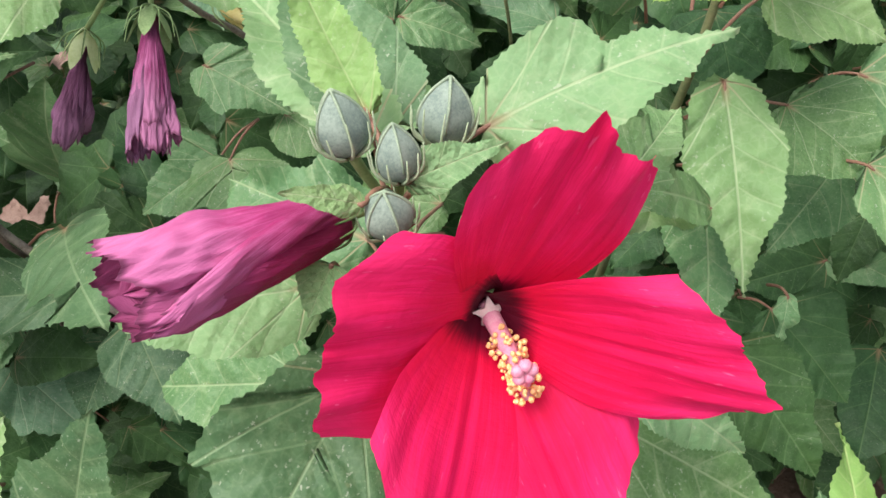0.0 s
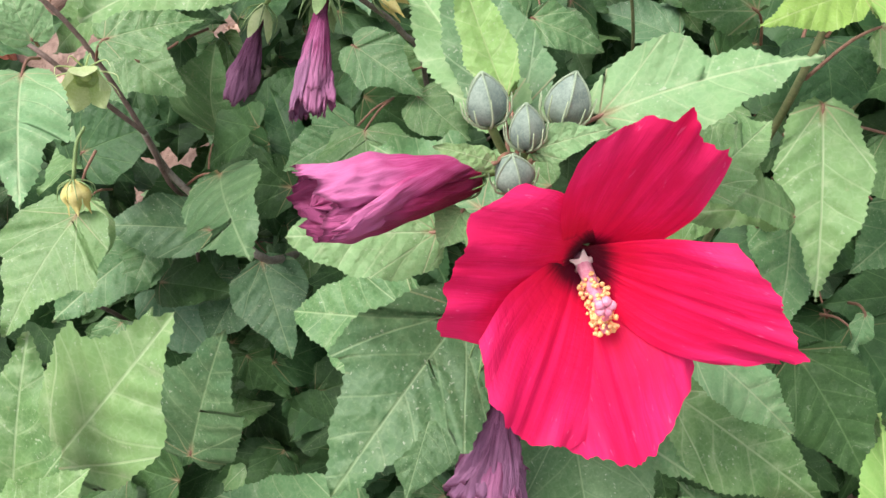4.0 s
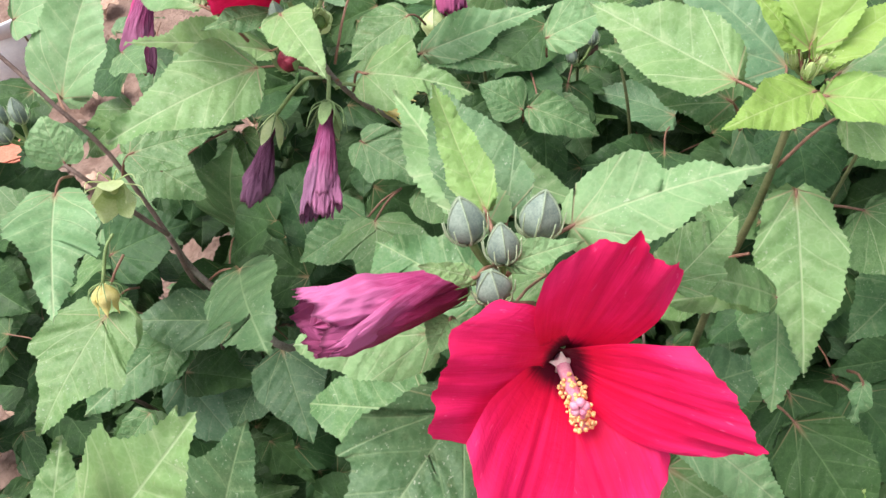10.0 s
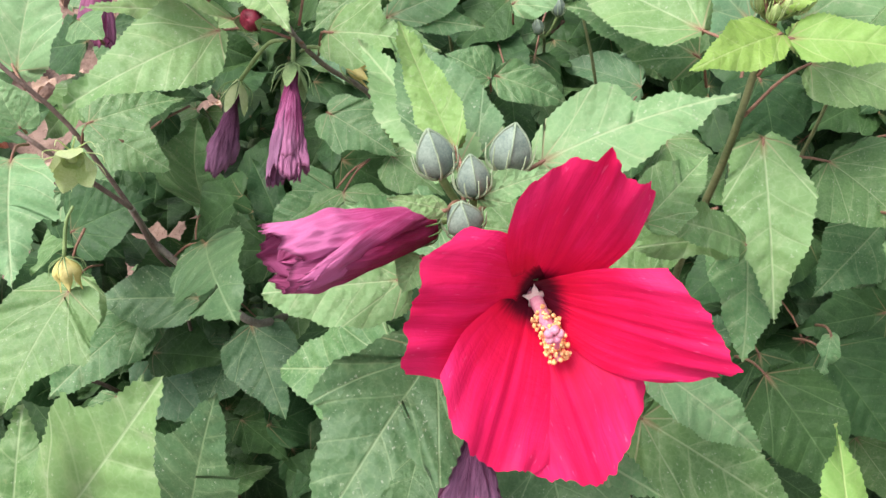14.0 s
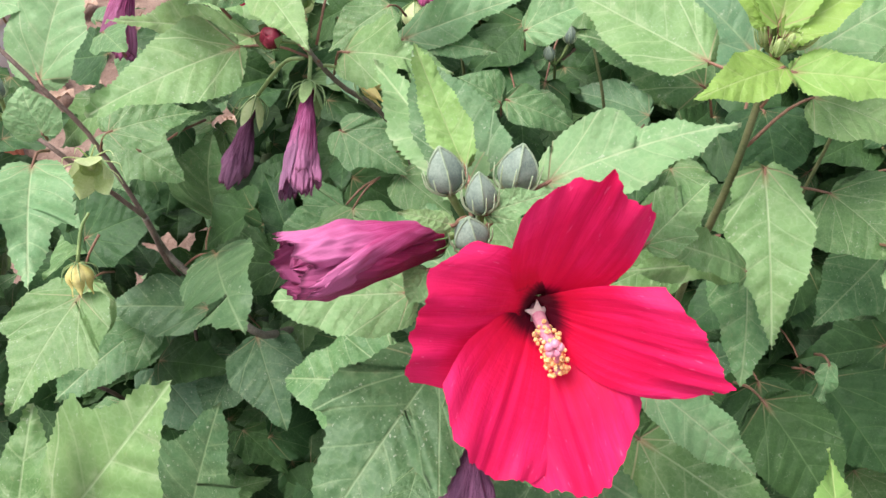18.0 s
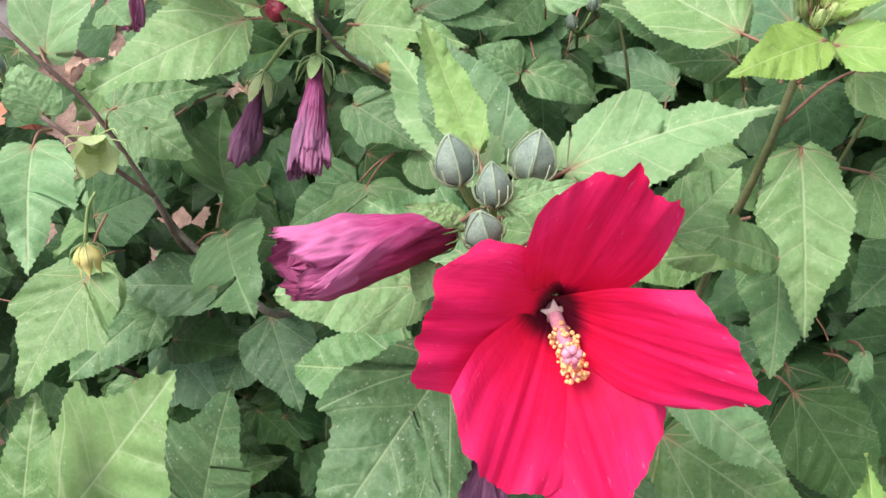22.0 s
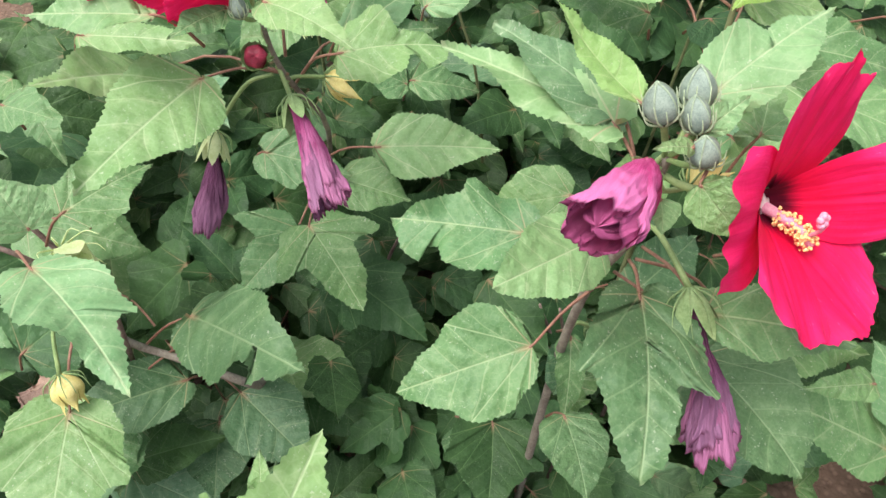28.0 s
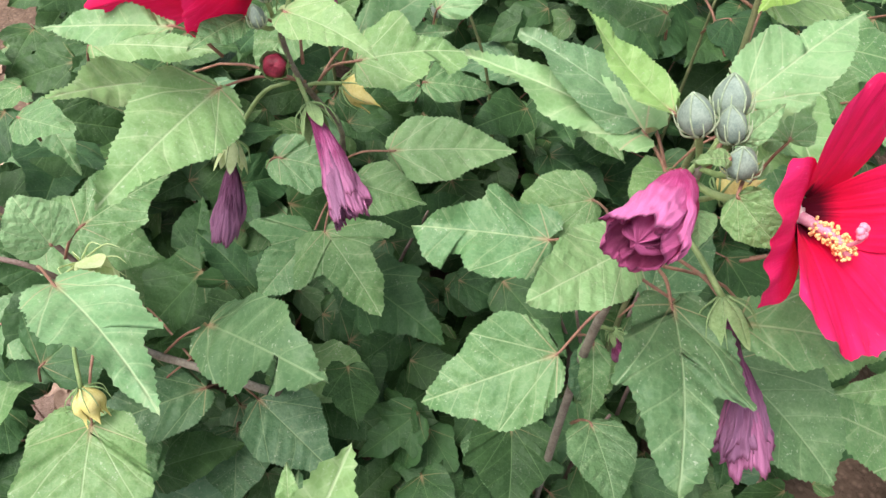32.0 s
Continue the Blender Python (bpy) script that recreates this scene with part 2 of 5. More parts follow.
RED = petal_material("petal_red", rgb(0.80, 0.014, 0.130), rgb(0.66, 0.006, 0.075), rgb(0.10, 0.003, 0.016), 0.26, 0.40, None, 0.7, rgb(0.76, 0.004, 0.045))
MAUVE = petal_material("withered_mauve", rgb(0.56, 0.16, 0.36), rgb(0.22, 0.026, 0.11), rgb(0.28, 0.03, 0.11), 0.2, 1.0, rgb(0.42, 0.17, 0.31), 0.6)
PURPLE = petal_material("withered_purple", rgb(0.34, 0.12, 0.25), rgb(0.085, 0.022, 0.060), rgb(0.18, 0.035, 0.10), 0.15, 1.0, rgb(0.30, 0.14, 0.25), 0.6)
MAGENTA = petal_material("withered_magenta", rgb(0.66, 0.125, 0.35), rgb(0.40, 0.030, 0.15), rgb(0.46, 0.020, 0.10), 0.2, 0.6, rgb(0.56, 0.17, 0.36), 0.7)
CRIMSON = petal_material("withered_crimson", rgb(0.50, 0.035, 0.17), rgb(0.30, 0.018, 0.085), rgb(0.25, 0.02, 0.07), 0.2, 0.9, rgb(0.40, 0.10, 0.24), 0.4)


def plain(name, a, b, scale, rough, spec=0.3, thin=0.0, relief=0.3, depth=0.001):
    n = Nodes(name)
    pos = n.node("ShaderNodeTexCoord").outputs["Object"]
    big, fine = n.noise(pos, scale), n.noise(pos, scale * 7, 5.0, 0.7)
    color = n.mix(n.ramp(n.math("MULTIPLY_ADD", fine, 0.5, n.math("MULTIPLY", big, 0.5)), 0.36, 0.64), a, b)
    n.bump(n.math("MULTIPLY_ADD", fine, 0.5, big), relief, depth)
    return n.done(color, rough, thin, spec)


SEPAL = plain("bud_grey_green", rgb(0.125, 0.170, 0.145), rgb(0.235, 0.290, 0.240), 110, 0.65)
SEAM = plain("bud_seam_pale_green", rgb(0.26, 0.33, 0.20), rgb(0.40, 0.47, 0.32), 120, 0.6)
YOUNGBUD = plain("young_bud_yellow_green", rgb(0.30, 0.40, 0.15), rgb(0.46, 0.55, 0.25), 120, 0.6)
RIDGE = plain("bud_ridge_grey_green", rgb(0.17, 0.225, 0.16), rgb(0.28, 0.345, 0.24), 120, 0.6)
WHITE = plain("white_plastic", rgb(0.66, 0.64, 0.68), rgb(0.80, 0.78, 0.80), 12, 0.45, 0.5)
TERRACOTTA = plain("red_brick", rgb(0.40, 0.13, 0.085), rgb(0.55, 0.22, 0.15), 25, 0.85)
STONE = plain("pebble", rgb(0.22, 0.155, 0.13), rgb(0.36, 0.27, 0.23), 20, 0.85)
CALYX = plain("calyx_green", rgb(0.150, 0.240, 0.090), rgb(0.270, 0.370, 0.170), 70, 0.6, thin=0.15)
PODCUP = plain("seed_cup_pale_green", rgb(0.50, 0.60, 0.27), rgb(0.66, 0.73, 0.43), 60, 0.6, thin=0.3)
STRAW = plain("straw_yellow", rgb(0.55, 0.46, 0.14), rgb(0.70, 0.61, 0.28), 70, 0.7, thin=0.15)
PETIOLE = plain("petiole_red", rgb(0.17, 0.075, 0.055), rgb(0.28, 0.155, 0.105), 60, 0.5)
PEDICEL = plain("pedicel_green", rgb(0.16, 0.24, 0.09), rgb(0.26, 0.34, 0.14), 60, 0.5)
GREENSTEM = plain("stem_green_brown", rgb(0.10, 0.125, 0.055), rgb(0.19, 0.195, 0.095), 50, 0.6)
BARK = plain("stem_bark", rgb(0.13, 0.105, 0.085), rgb(0.26, 0.23, 0.19), 45, 0.8, relief=0.6, depth=0.003)
TWIG = plain("twig_brown", rgb(0.12, 0.080, 0.070), rgb(0.23, 0.165, 0.145), 50, 0.7)
POLLEN = plain("pollen_yellow", rgb(0.84, 0.44, 0.16), rgb(0.92, 0.62, 0.32), 300, 0.7)
PINK = plain("stigma_pink", rgb(0.75, 0.22, 0.36), rgb(0.85, 0.42, 0.52), 200, 0.5, thin=0.2)
PALE = plain("throat_pale_pink", rgb(0.82, 0.55, 0.54), rgb(0.90, 0.72, 0.69), 200, 0.5, thin=0.2)
BUDRED = plain("bud_dark_red", rgb(0.10, 0.006, 0.018), rgb(0.22, 0.018, 0.042), 120, 0.5)


def soil_material():
    """Dark mulch under the shrubs, with a trodden pinkish earth path on one side."""
    n = Nodes("soil")
    pos = n.node("ShaderNodeTexCoord").outputs["Object"]
    big, mid, fine = n.noise(pos, 3.0), n.noise(pos, 22.0, 5.0), n.noise(pos, 160.0, 6.0, 0.7)
    chips = n.node("ShaderNodeTexVoronoi")
    n.put(chips.inputs["Vector"], pos), n.put(chips.inputs["Scale"], 75.0)
    color = n.mix(n.ramp(mid, 0.35, 0.65), rgb(0.035, 0.024, 0.019), rgb(0.12, 0.078, 0.058))
    color = n.mix(n.math("MULTIPLY", n.ramp(chips.outputs[0], 0.1, 0.5), 0.5), rgb(0.21, 0.140, 0.105), color)
    path = n.math("MULTIPLY_ADD", big, 0.5, n.node("ShaderNodeSeparateXYZ", pos).outputs[0])
    trodden = n.mix(n.ramp(mid, 0.3, 0.7), rgb(0.185, 0.118, 0.096), rgb(0.29, 0.20, 0.168))
    trodden = n.mix(n.math("MULTIPLY", n.ramp(fine, 0.58, 0.72), 0.5), trodden, rgb(0.20, 0.13, 0.11))
    color = n.mix(n.math("SUBTRACT", 1.0, n.ramp(path, -0.34, -0.22)), color, trodden)
    n.bump(n.math("ADD", n.math("MULTIPLY_ADD", fine, 0.5, mid), n.math("MULTIPLY", chips.outputs[0], 0.5)), 0.8, 0.012)
    return n.done(color, 0.95, 0.0, 0.1)


SOIL = soil_material()
DRY = plain("dry_leaf", rgb(0.30, 0.19, 0.14), rgb(0.50, 0.35, 0.28), 30, 0.8, thin=0.1)


# ---- mesh tools ----
def mesh_of(name, verts, faces, uvs=None):
    me = bpy.data.meshes.new(name)
    me.from_pydata([tuple(v) for v in verts], [], faces)
    if uvs is not None:
        layer = me.uv_layers.new(name="UVMap")
        loops = np.empty(len(me.loops), dtype=np.int32)
        me.loops.foreach_get("vertex_index", loops)
        layer.data.foreach_set("uv", np.asarray(uvs, dtype=np.float32)[loops].ravel())
    me.polygons.foreach_set("use_smooth", [True] * len(me.polygons))
    me.update()
    return me


def part(name, me, material, parent, label=""):
    """One mesh object under a thing or under a part. Meshes are in world metres."""
    ob = new(name, me)
    if me.materials:
        me.materials[0] = material
    else:
        me.materials.append(material)
    ob.parent = parent
    ob.matrix_parent_inverse = parent.matrix_world.inverted()
    return tagged(ob, label)


def grid_faces(rows, cols, wrap=False):
    out = []
    for i in range(rows - 1):
        for j in range(cols if wrap else cols - 1):
            k = (j + 1) % cols
            out.append((i * cols + j, i * cols + k, (i + 1) * cols + k, (i + 1) * cols + j))
    return out


def spline(points, n):
    """A smooth line through points, n samples."""
    p = np.array([tuple(q) for q in points], float)
    p = np.vstack([2 * p[0] - p[1], p, 2 * p[-1] - p[-2]])
    out = []
    for s in np.linspace(0, len(p) - 3 - 1e-6, n):
        i = int(s)
        t = s - i
        a, b, c, d = p[i:i + 4]
        out.append(0.5 * (2 * b + (c - a) * t + (2 * a - 5 * b + 4 * c - d) * t * t + (3 * b - a - 3 * c + d) * t ** 3))
    return np.array(out)


def frames(line):
    """Two side vectors at each point of a line."""
    tang = np.gradient(line, axis=0)
    tang /= np.linalg.norm(tang, axis=1)[:, None] + 1e-12
    ref = np.array((0.31, 0.17, 0.93)) if abs(tang[0][2]) < 0.8 else np.array((0.9, 0.3, 0.1))
    one = np.empty_like(tang)
    for i, t in enumerate(tang):
        ref = ref - t * (ref @ t)
        ref = ref / np.linalg.norm(ref)
        one[i] = ref
    return one, np.cross(tang, one), tang


def tube(points, r0, r1, n=10, sides=7, knots=0.0):
    line = spline(points, n)
    a, b, _ = frames(line)
    ring = np.linspace(0, 2 * np.pi, sides, endpoint=False)
    verts = []
    for i in range(n):
        r = r0 + (r1 - r0) * i / (n - 1)
        for t in ring:
            verts.append(line[i] + (a[i] * math.cos(t) + b[i] * math.sin(t)) * r * (1 + knots * noise.noise(Vector((i * 0.7, t, r0 * 900)))))
    faces = grid_faces(n, sides, True)
    faces.append(tuple(range(sides))[::-1])
    faces.append(tuple(range((n - 1) * sides, n * sides)))
    return mesh_of("tube", verts, faces)


def basis(direction, facing):
    x = np.array(tuple(direction), float)
    x /= np.linalg.norm(x)
    z = np.array(tuple(facing), float)
    z = z - x * (z @ x)
    z /= np.linalg.norm(z) + 1e-9
    return x, np.cross(z, x), z


OUTLINE = {
    "ovate": ((0, 0), (-.03, .25), (.02, .60), (.12, .88), (.28, 1.0), (.45, .92), (.62, .68), (.78, .40), (.90, .17), (1, 0)),
    "round": ((0, 0), (-.06, .30), (-.03, .70), (.12, .96), (.35, 1.0), (.58, .90), (.78, .62), (.92, .28), (1, 0)),
    "lance": ((0, 0), (.02, .30), (.12, .72), (.30, 1.0), (.48, .93), (.66, .68), (.83, .34), (1, 0)),
    "lobed": ((0, 0), (-.07, .30), (-.05, .60), (.08, .82), (.27, .90), (.46, 1.0), (.49, .72), (.62, .56), (.80, .30), (.91, .13), (1, 0)),
    "maple": ((0, 0), (-.10, .28), (-.09, .52), (-.02, .72), (.02, .66), (.12, .74), (.34, 1.0), (.37, .68), (.38, .45), (.52, .42), (.70, .34), (.86, .16), (1, 0)),
}
OUTLINE["trident"] = ((0, 0), (-.07, .25), (-.04, .48), (.10, .70), (.40, 1.0), (.385, .66), (.40, .42), (.54, .43), (.70, .36), (.85, .19), (1, 0))
OUTLINE["trifid"] = ((0, 0), (-.07, .25), (-.03, .50), (.15, .74), (.36, .88), (.54, 1.0), (.50, .66), (.51, .43), (.62, .43), (.75, .34), (.88, .18), (1, 0))
OUTLINE["broad"] = ((0, 0), (-.07, .25), (-.03, .50), (.15, .74), (.36, .90), (.54, 1.0), (.515, .84), (.53, .72), (.66, .62), (.78, .46), (.89, .25), (1, 0))
OUTLINE["notched"] = ((0, 0), (-.03, .25), (.02, .60), (.12, .92), (.28, 1.0), (.40, .96), (.46, .80), (.49, .50), (.53, .40), (.58, .48), (.70, .40), (.80, .28), (.90, .14), (1, 0))
OUTLINE["bitten"] = ((0, 0), (-.05, .30), (-.02, .70), (.12, .96), (.35, 1.0), (.55, .95), (.60, .55), (.70, .50), (.74, .85), (.88, .62), (.93, .25), (1, 0))
OUTLINE["gnawed"] = ((0, 0), (.0, .30), (.08, .62), (.25, .90), (.45, 1.0), (.60, .98), (.64, .90), (.645, .40), (.72, .26), (.78, .42), (.79, .74), (.83, .70), (.84, .45), (.91, .42), (1, 0))
OUTLINE["peak"] = ((0, 0), (-.06, .30), (.0, .62), (.20, .86), (.45, .92), (.64, 1.0), (.61, .74), (.65, .56), (.80, .32), (1, 0))
OUTLINE["shoulder"] = ((0, 0), (-.03, .30), (.05, .62), (.25, .90), (.45, 1.0), (.60, .84), (.68, .60), (.82, .34), (1, 0))


def blade(length, half, left, right, bend=0.05, fold=0.15, curl=0.04, seed=0, teeth=0.012, n=66, m=6):
    """A leaf blade along x with its face to z; returns points and faces and the map of the surface."""
    rng = random.Random(seed)
    ph = [rng.uniform(0, 6.28) for _ in range(4)]
    verts, uvs, faces = [], [], []
    for side, kind in ((1, left), (-1, right)):
        ctrl = np.array(OUTLINE[kind], float)
        ctrl[:, 1] *= half / length
        fine = np.array([(1 - t) * ctrl[i] + t * ctrl[i + 1] for i in range(len(ctrl) - 1) for t in np.linspace(0, 1, 12, endpoint=False)] + [ctrl[-1]])
        for _ in range(3 if kind in ("lobed", "maple", "bitten", "gnawed", "trident", "trifid", "broad", "notched", "peak", "shoulder") else 14):
            fine[1:-1] = 0.25 * fine[:-2] + 0.5 * fine[1:-1] + 0.25 * fine[2:]
        run = np.r_[0, np.cumsum(np.linalg.norm(np.diff(fine, axis=0), axis=1))]
        s = np.linspace(0, run[-1], n)
        edge = np.stack([np.interp(s, run, fine[:, 0]), np.interp(s, run, fine[:, 1])], 1)
        nor = np.gradient(edge, axis=0)[:, ::-1] * (-1, 1)
        nor /= np.linalg.norm(nor, axis=1)[:, None] + 1e-9
        saw = np.array([(0.0, 1.0)[k % 2] * rng.uniform(0.5, 1.3) for k in range(n)])
        saw[:3] = saw[-2:] = 0
        wav = 0.012 * np.sin(s * 9 + ph[0]) + 0.008 * np.sin(s * 23 + ph[1])
        edge = edge + nor * (saw * teeth + wav * (edge[:, 1] > 0.04))[:, None]
        start = np.maximum.accumulate(np.clip(edge[:, 0] - 0.75 * np.abs(edge[:, 1]), 0, 1))
        start[-1] = 1
        first = len(verts)
        for k in range(n):
            for j in range(m):
                f = j / (m - 1)
                x, y = start[k] + (edge[k, 0] - start[k]) * f, edge[k, 1] * f
                quilt = 0.006 * math.sin((start[k] * 7 + 0.2) * 6.283) * math.sin(f * 3.1)
                z = bend * 4 * x * (1 - x) + fold * y - 0.45 * fold * y * y / (half / length + 1e-6) + quilt
                z += curl * f * f * (math.sin(x * 7 + ph[2] + side) + 0.5 * math.sin(x * 17 + ph[3] * side))
                verts.append((x * length, side * y * length, z * length))
                uvs.append((x, side * y))
        for a in grid_faces(n, m):
            faces.append(tuple(first + i for i in (a if side < 0 else a[::-1])))
    return np.array(verts), faces, uvs


COUNT = [0]
SHOWN = []
SKYWARD = np.array((-0.05, -0.45, 0.9))


def leaf(plant, base, tip, width, kind="ovate", mat="mid", turn=0, bend=0.05, fold=0.15, curl=0.035, foot=None, label="", wide=0.0013):
    """A leaf from base to tip, in metres; kind may name both halves; turn: degrees round its midrib; foot: where its stalk begins."""
    COUNT[0] += 1
    left, _, right = kind.partition("/")
    base, tip = np.array(base, float), np.array(tip, float)
    length = np.linalg.norm(tip - base)
    SHOWN.append((base + tip) / 2)
    x, y, z = basis(tip - base, SKYWARD)
    c, s = math.cos(radians(turn)), math.sin(radians(turn))
    y, z = y * c + z * s, z * c - y * s
    vary = random.Random(COUNT[0] * 7)
    bend, fold = bend + vary.uniform(-0.03, 0.05), fold + vary.uniform(-0.10, 0.16)
    pts, faces, uvs = blade(length, width / 2, left, right or left, bend, fold, curl, COUNT[0])
    verts = base + pts[:, :1] * x + pts[:, 1:2] * y + pts[:, 2:] * z
    ob = part("leaf", mesh_of("leaf", verts, faces, uvs), LEAF[mat], plant, label)
    foot = base - x * length * 0.16 - z * 0.045 if foot is None else np.array(foot, float)
    middle = (foot + base) / 2 + np.array((0, 0, 0.12 * np.linalg.norm(foot - base)))
    part("petiole", tube([foot, middle, base, base + x * length * 0.06 + z * length * bend * 0.2 - z * 0.001], wide * 1.25, wide * 0.75, 9, 6), PETIOLE, ob, "thin reddish leaf stalk")
    return ob


def plant(name, at, label):
    ob = new(name)
    ob.location = at
    bpy.context.view_layer.update()
    return tagged(ob, label, "shrub", "hibiscus shrubs")


# ---- ground ----
def ground_sheet():
    n, verts = 90, []
    for i in range(n):
        for j in range(n):
            a, b = (2 * i / (n - 1) - 1), (2 * j / (n - 1) - 1)
            x, y = 40 * a ** 5 + 2.0 * a, 0.5 + 40 * b ** 5 + 2.0 * b
            z = -0.38 + 0.03 * noise.noise(Vector((x * 3, y * 3, 0))) + 0.012 * noise.noise(Vector((x * 14, y * 14, 5)))
            verts.append((x, y, z))
    me = mesh_of("ground", verts, [f[::-1] for f in grid_faces(n, n)])
    me.materials.append(SOIL)
    return tagged(new("ground", me), "bare brown soil under the shrubs", "soil", kind="structure")


ground_sheet()

main_shrub = plant("hibiscus_shrub", (0.03, 0.1, -0.38), "green hibiscus shrub with an open red flower and grey-green buds")
right_shrub = plant("hibiscus_shrub", (0.24, 0.22, -0.38), "hibiscus shrub with a bright yellow-green young shoot")
rear_shrub = plant("hibiscus_shrub", (-0.06, 0.55, -0.38), "hibiscus shrub with red flower and drooping withered purple blooms")
pod_shrub = plant("hibiscus_shrub", (-0.45, 0.35, -0.38), "hibiscus shrub with pale seed cups and broad green leaves")


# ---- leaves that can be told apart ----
# leaves set to deep or dark carry painted shade in their green
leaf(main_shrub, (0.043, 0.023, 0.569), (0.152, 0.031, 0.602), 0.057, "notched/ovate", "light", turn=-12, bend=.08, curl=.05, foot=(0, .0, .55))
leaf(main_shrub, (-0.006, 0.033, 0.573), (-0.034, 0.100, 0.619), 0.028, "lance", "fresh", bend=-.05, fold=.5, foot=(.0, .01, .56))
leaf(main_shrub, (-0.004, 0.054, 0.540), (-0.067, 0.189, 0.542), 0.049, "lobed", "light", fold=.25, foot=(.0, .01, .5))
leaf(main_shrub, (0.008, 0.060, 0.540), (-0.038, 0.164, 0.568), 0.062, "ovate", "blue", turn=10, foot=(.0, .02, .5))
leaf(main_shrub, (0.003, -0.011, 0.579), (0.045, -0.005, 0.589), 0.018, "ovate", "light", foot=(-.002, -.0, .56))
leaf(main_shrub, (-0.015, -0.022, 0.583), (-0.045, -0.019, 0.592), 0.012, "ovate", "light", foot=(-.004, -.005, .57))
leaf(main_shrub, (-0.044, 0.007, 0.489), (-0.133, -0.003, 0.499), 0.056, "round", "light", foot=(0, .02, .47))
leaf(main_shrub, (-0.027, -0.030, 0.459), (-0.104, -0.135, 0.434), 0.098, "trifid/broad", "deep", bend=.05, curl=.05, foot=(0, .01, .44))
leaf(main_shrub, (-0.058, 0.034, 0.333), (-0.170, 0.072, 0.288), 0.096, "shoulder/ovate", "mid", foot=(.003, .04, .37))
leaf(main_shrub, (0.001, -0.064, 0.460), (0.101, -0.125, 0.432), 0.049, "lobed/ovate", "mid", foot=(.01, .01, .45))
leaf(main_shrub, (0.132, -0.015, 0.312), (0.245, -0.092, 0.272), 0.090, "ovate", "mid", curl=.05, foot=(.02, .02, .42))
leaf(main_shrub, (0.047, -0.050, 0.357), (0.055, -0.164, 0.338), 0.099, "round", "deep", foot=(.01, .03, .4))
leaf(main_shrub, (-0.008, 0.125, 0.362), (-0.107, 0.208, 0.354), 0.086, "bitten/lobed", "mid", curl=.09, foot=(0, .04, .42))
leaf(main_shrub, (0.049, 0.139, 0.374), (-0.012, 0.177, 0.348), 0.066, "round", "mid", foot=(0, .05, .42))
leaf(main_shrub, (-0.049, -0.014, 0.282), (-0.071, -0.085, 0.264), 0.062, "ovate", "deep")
leaf(right_shrub, (0.245, 0.150, 0.454), (0.237, 0.028, 0.370), 0.066, "ovate", "light", turn=8, foot=(.235, .165, .42))
leaf(right_shrub, (0.246, 0.133, 0.374), (0.226, 0.027, 0.316), 0.071, "ovate", "mid")
leaf(right_shrub, (0.331, 0.178, 0.392), (0.378, 0.107, 0.374), 0.104, "ovate", "mid", foot=(.24, .17, .40))
leaf(right_shrub, (0.110, 0.019, 0.513), (0.160, 0.064, 0.523), 0.042, "bitten/lobed", "light", curl=.06)
leaf(right_shrub, (0.215, 0.082, 0.410), (0.111, 0.050, 0.449), 0.032, "ovate", "light", curl=.06)
leaf(right_shrub, (0.223, 0.078, 0.407), (0.122, 0.049, 0.486), 0.037, "lance", "mid")
leaf(right_shrub, (0.196, -0.193, 0.404), (0.222, -0.084, 0.425), 0.043, "ovate", "young", turn=10)
leaf(right_shrub, (0.167, -0.134, 0.343), (0.098, -0.114, 0.359), 0.028, "ovate", "mid")
leaf(right_shrub, (0.229, 0.173, 0.571), (0.254, 0.262, 0.652), 0.050, "ovate", "young", fold=.2, foot=(.235, .165, .52))
leaf(right_shrub, (0.232, 0.152, 0.551), (0.156, 0.114, 0.554), 0.040, "ovate", "young", foot=(.235, .165, .52))
leaf(right_shrub, (0.236, 0.150, 0.548), (0.332, 0.118, 0.548), 0.038, "ovate", "young", foot=(.235, .165, .52))
leaf(right_shrub, (0.231, 0.167, 0.565), (0.311, 0.198, 0.596), 0.030, "ovate", "young", foot=(.235, .165, .52))
leaf(right_shrub, (0.221, 0.174, 0.571), (0.192, 0.204, 0.598), 0.023, "ovate", "young", foot=(.235, .165, .52))
leaf(right_shrub, (0.206, 0.224, 0.507), (0.102, 0.329, 0.520), 0.078, "ovate", "light", bend=.02, foot=(.235, .175, .50))
leaf(right_shrub, (0.296, 0.324, 0.440), (0.194, 0.425, 0.500), 0.104, "ovate", "blue", foot=(.236, .19, .44))
leaf(right_shrub, (0.230, 0.272, 0.444), (0.115, 0.331, 0.469), 0.071, "ovate", "mid")
leaf(right_shrub, (0.277, 0.207, 0.521), (0.367, 0.241, 0.556), 0.060, "ovate", "light", foot=(.235, .17, .5))
leaf(right_shrub, (0.301, 0.214, 0.473), (0.375, 0.166, 0.458), 0.070, "ovate", "light", foot=(.235, .17, .46))
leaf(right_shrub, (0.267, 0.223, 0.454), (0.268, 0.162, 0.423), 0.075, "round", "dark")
leaf(right_shrub, (0.261, -0.165, 0.185), (0.147, -0.068, 0.250), 0.081, "ovate", "mid")
leaf(right_shrub, (0.287, -0.164, 0.199), (0.302, -0.072, 0.240), 0.083, "ovate", "mid")
leaf(right_shrub, (0.530, 0.069, 0.302), (0.471, 0.168, 0.327), 0.104, "ovate", "mid")
leaf(right_shrub, (0.576, 0.143, 0.317), (0.436, 0.226, 0.317), 0.096, "ovate", "mid")
leaf(right_shrub, (0.433, 0.193, 0.292), (0.342, 0.127, 0.255), 0.079, "ovate", "mid")
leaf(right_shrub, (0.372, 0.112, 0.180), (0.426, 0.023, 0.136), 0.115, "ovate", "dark")
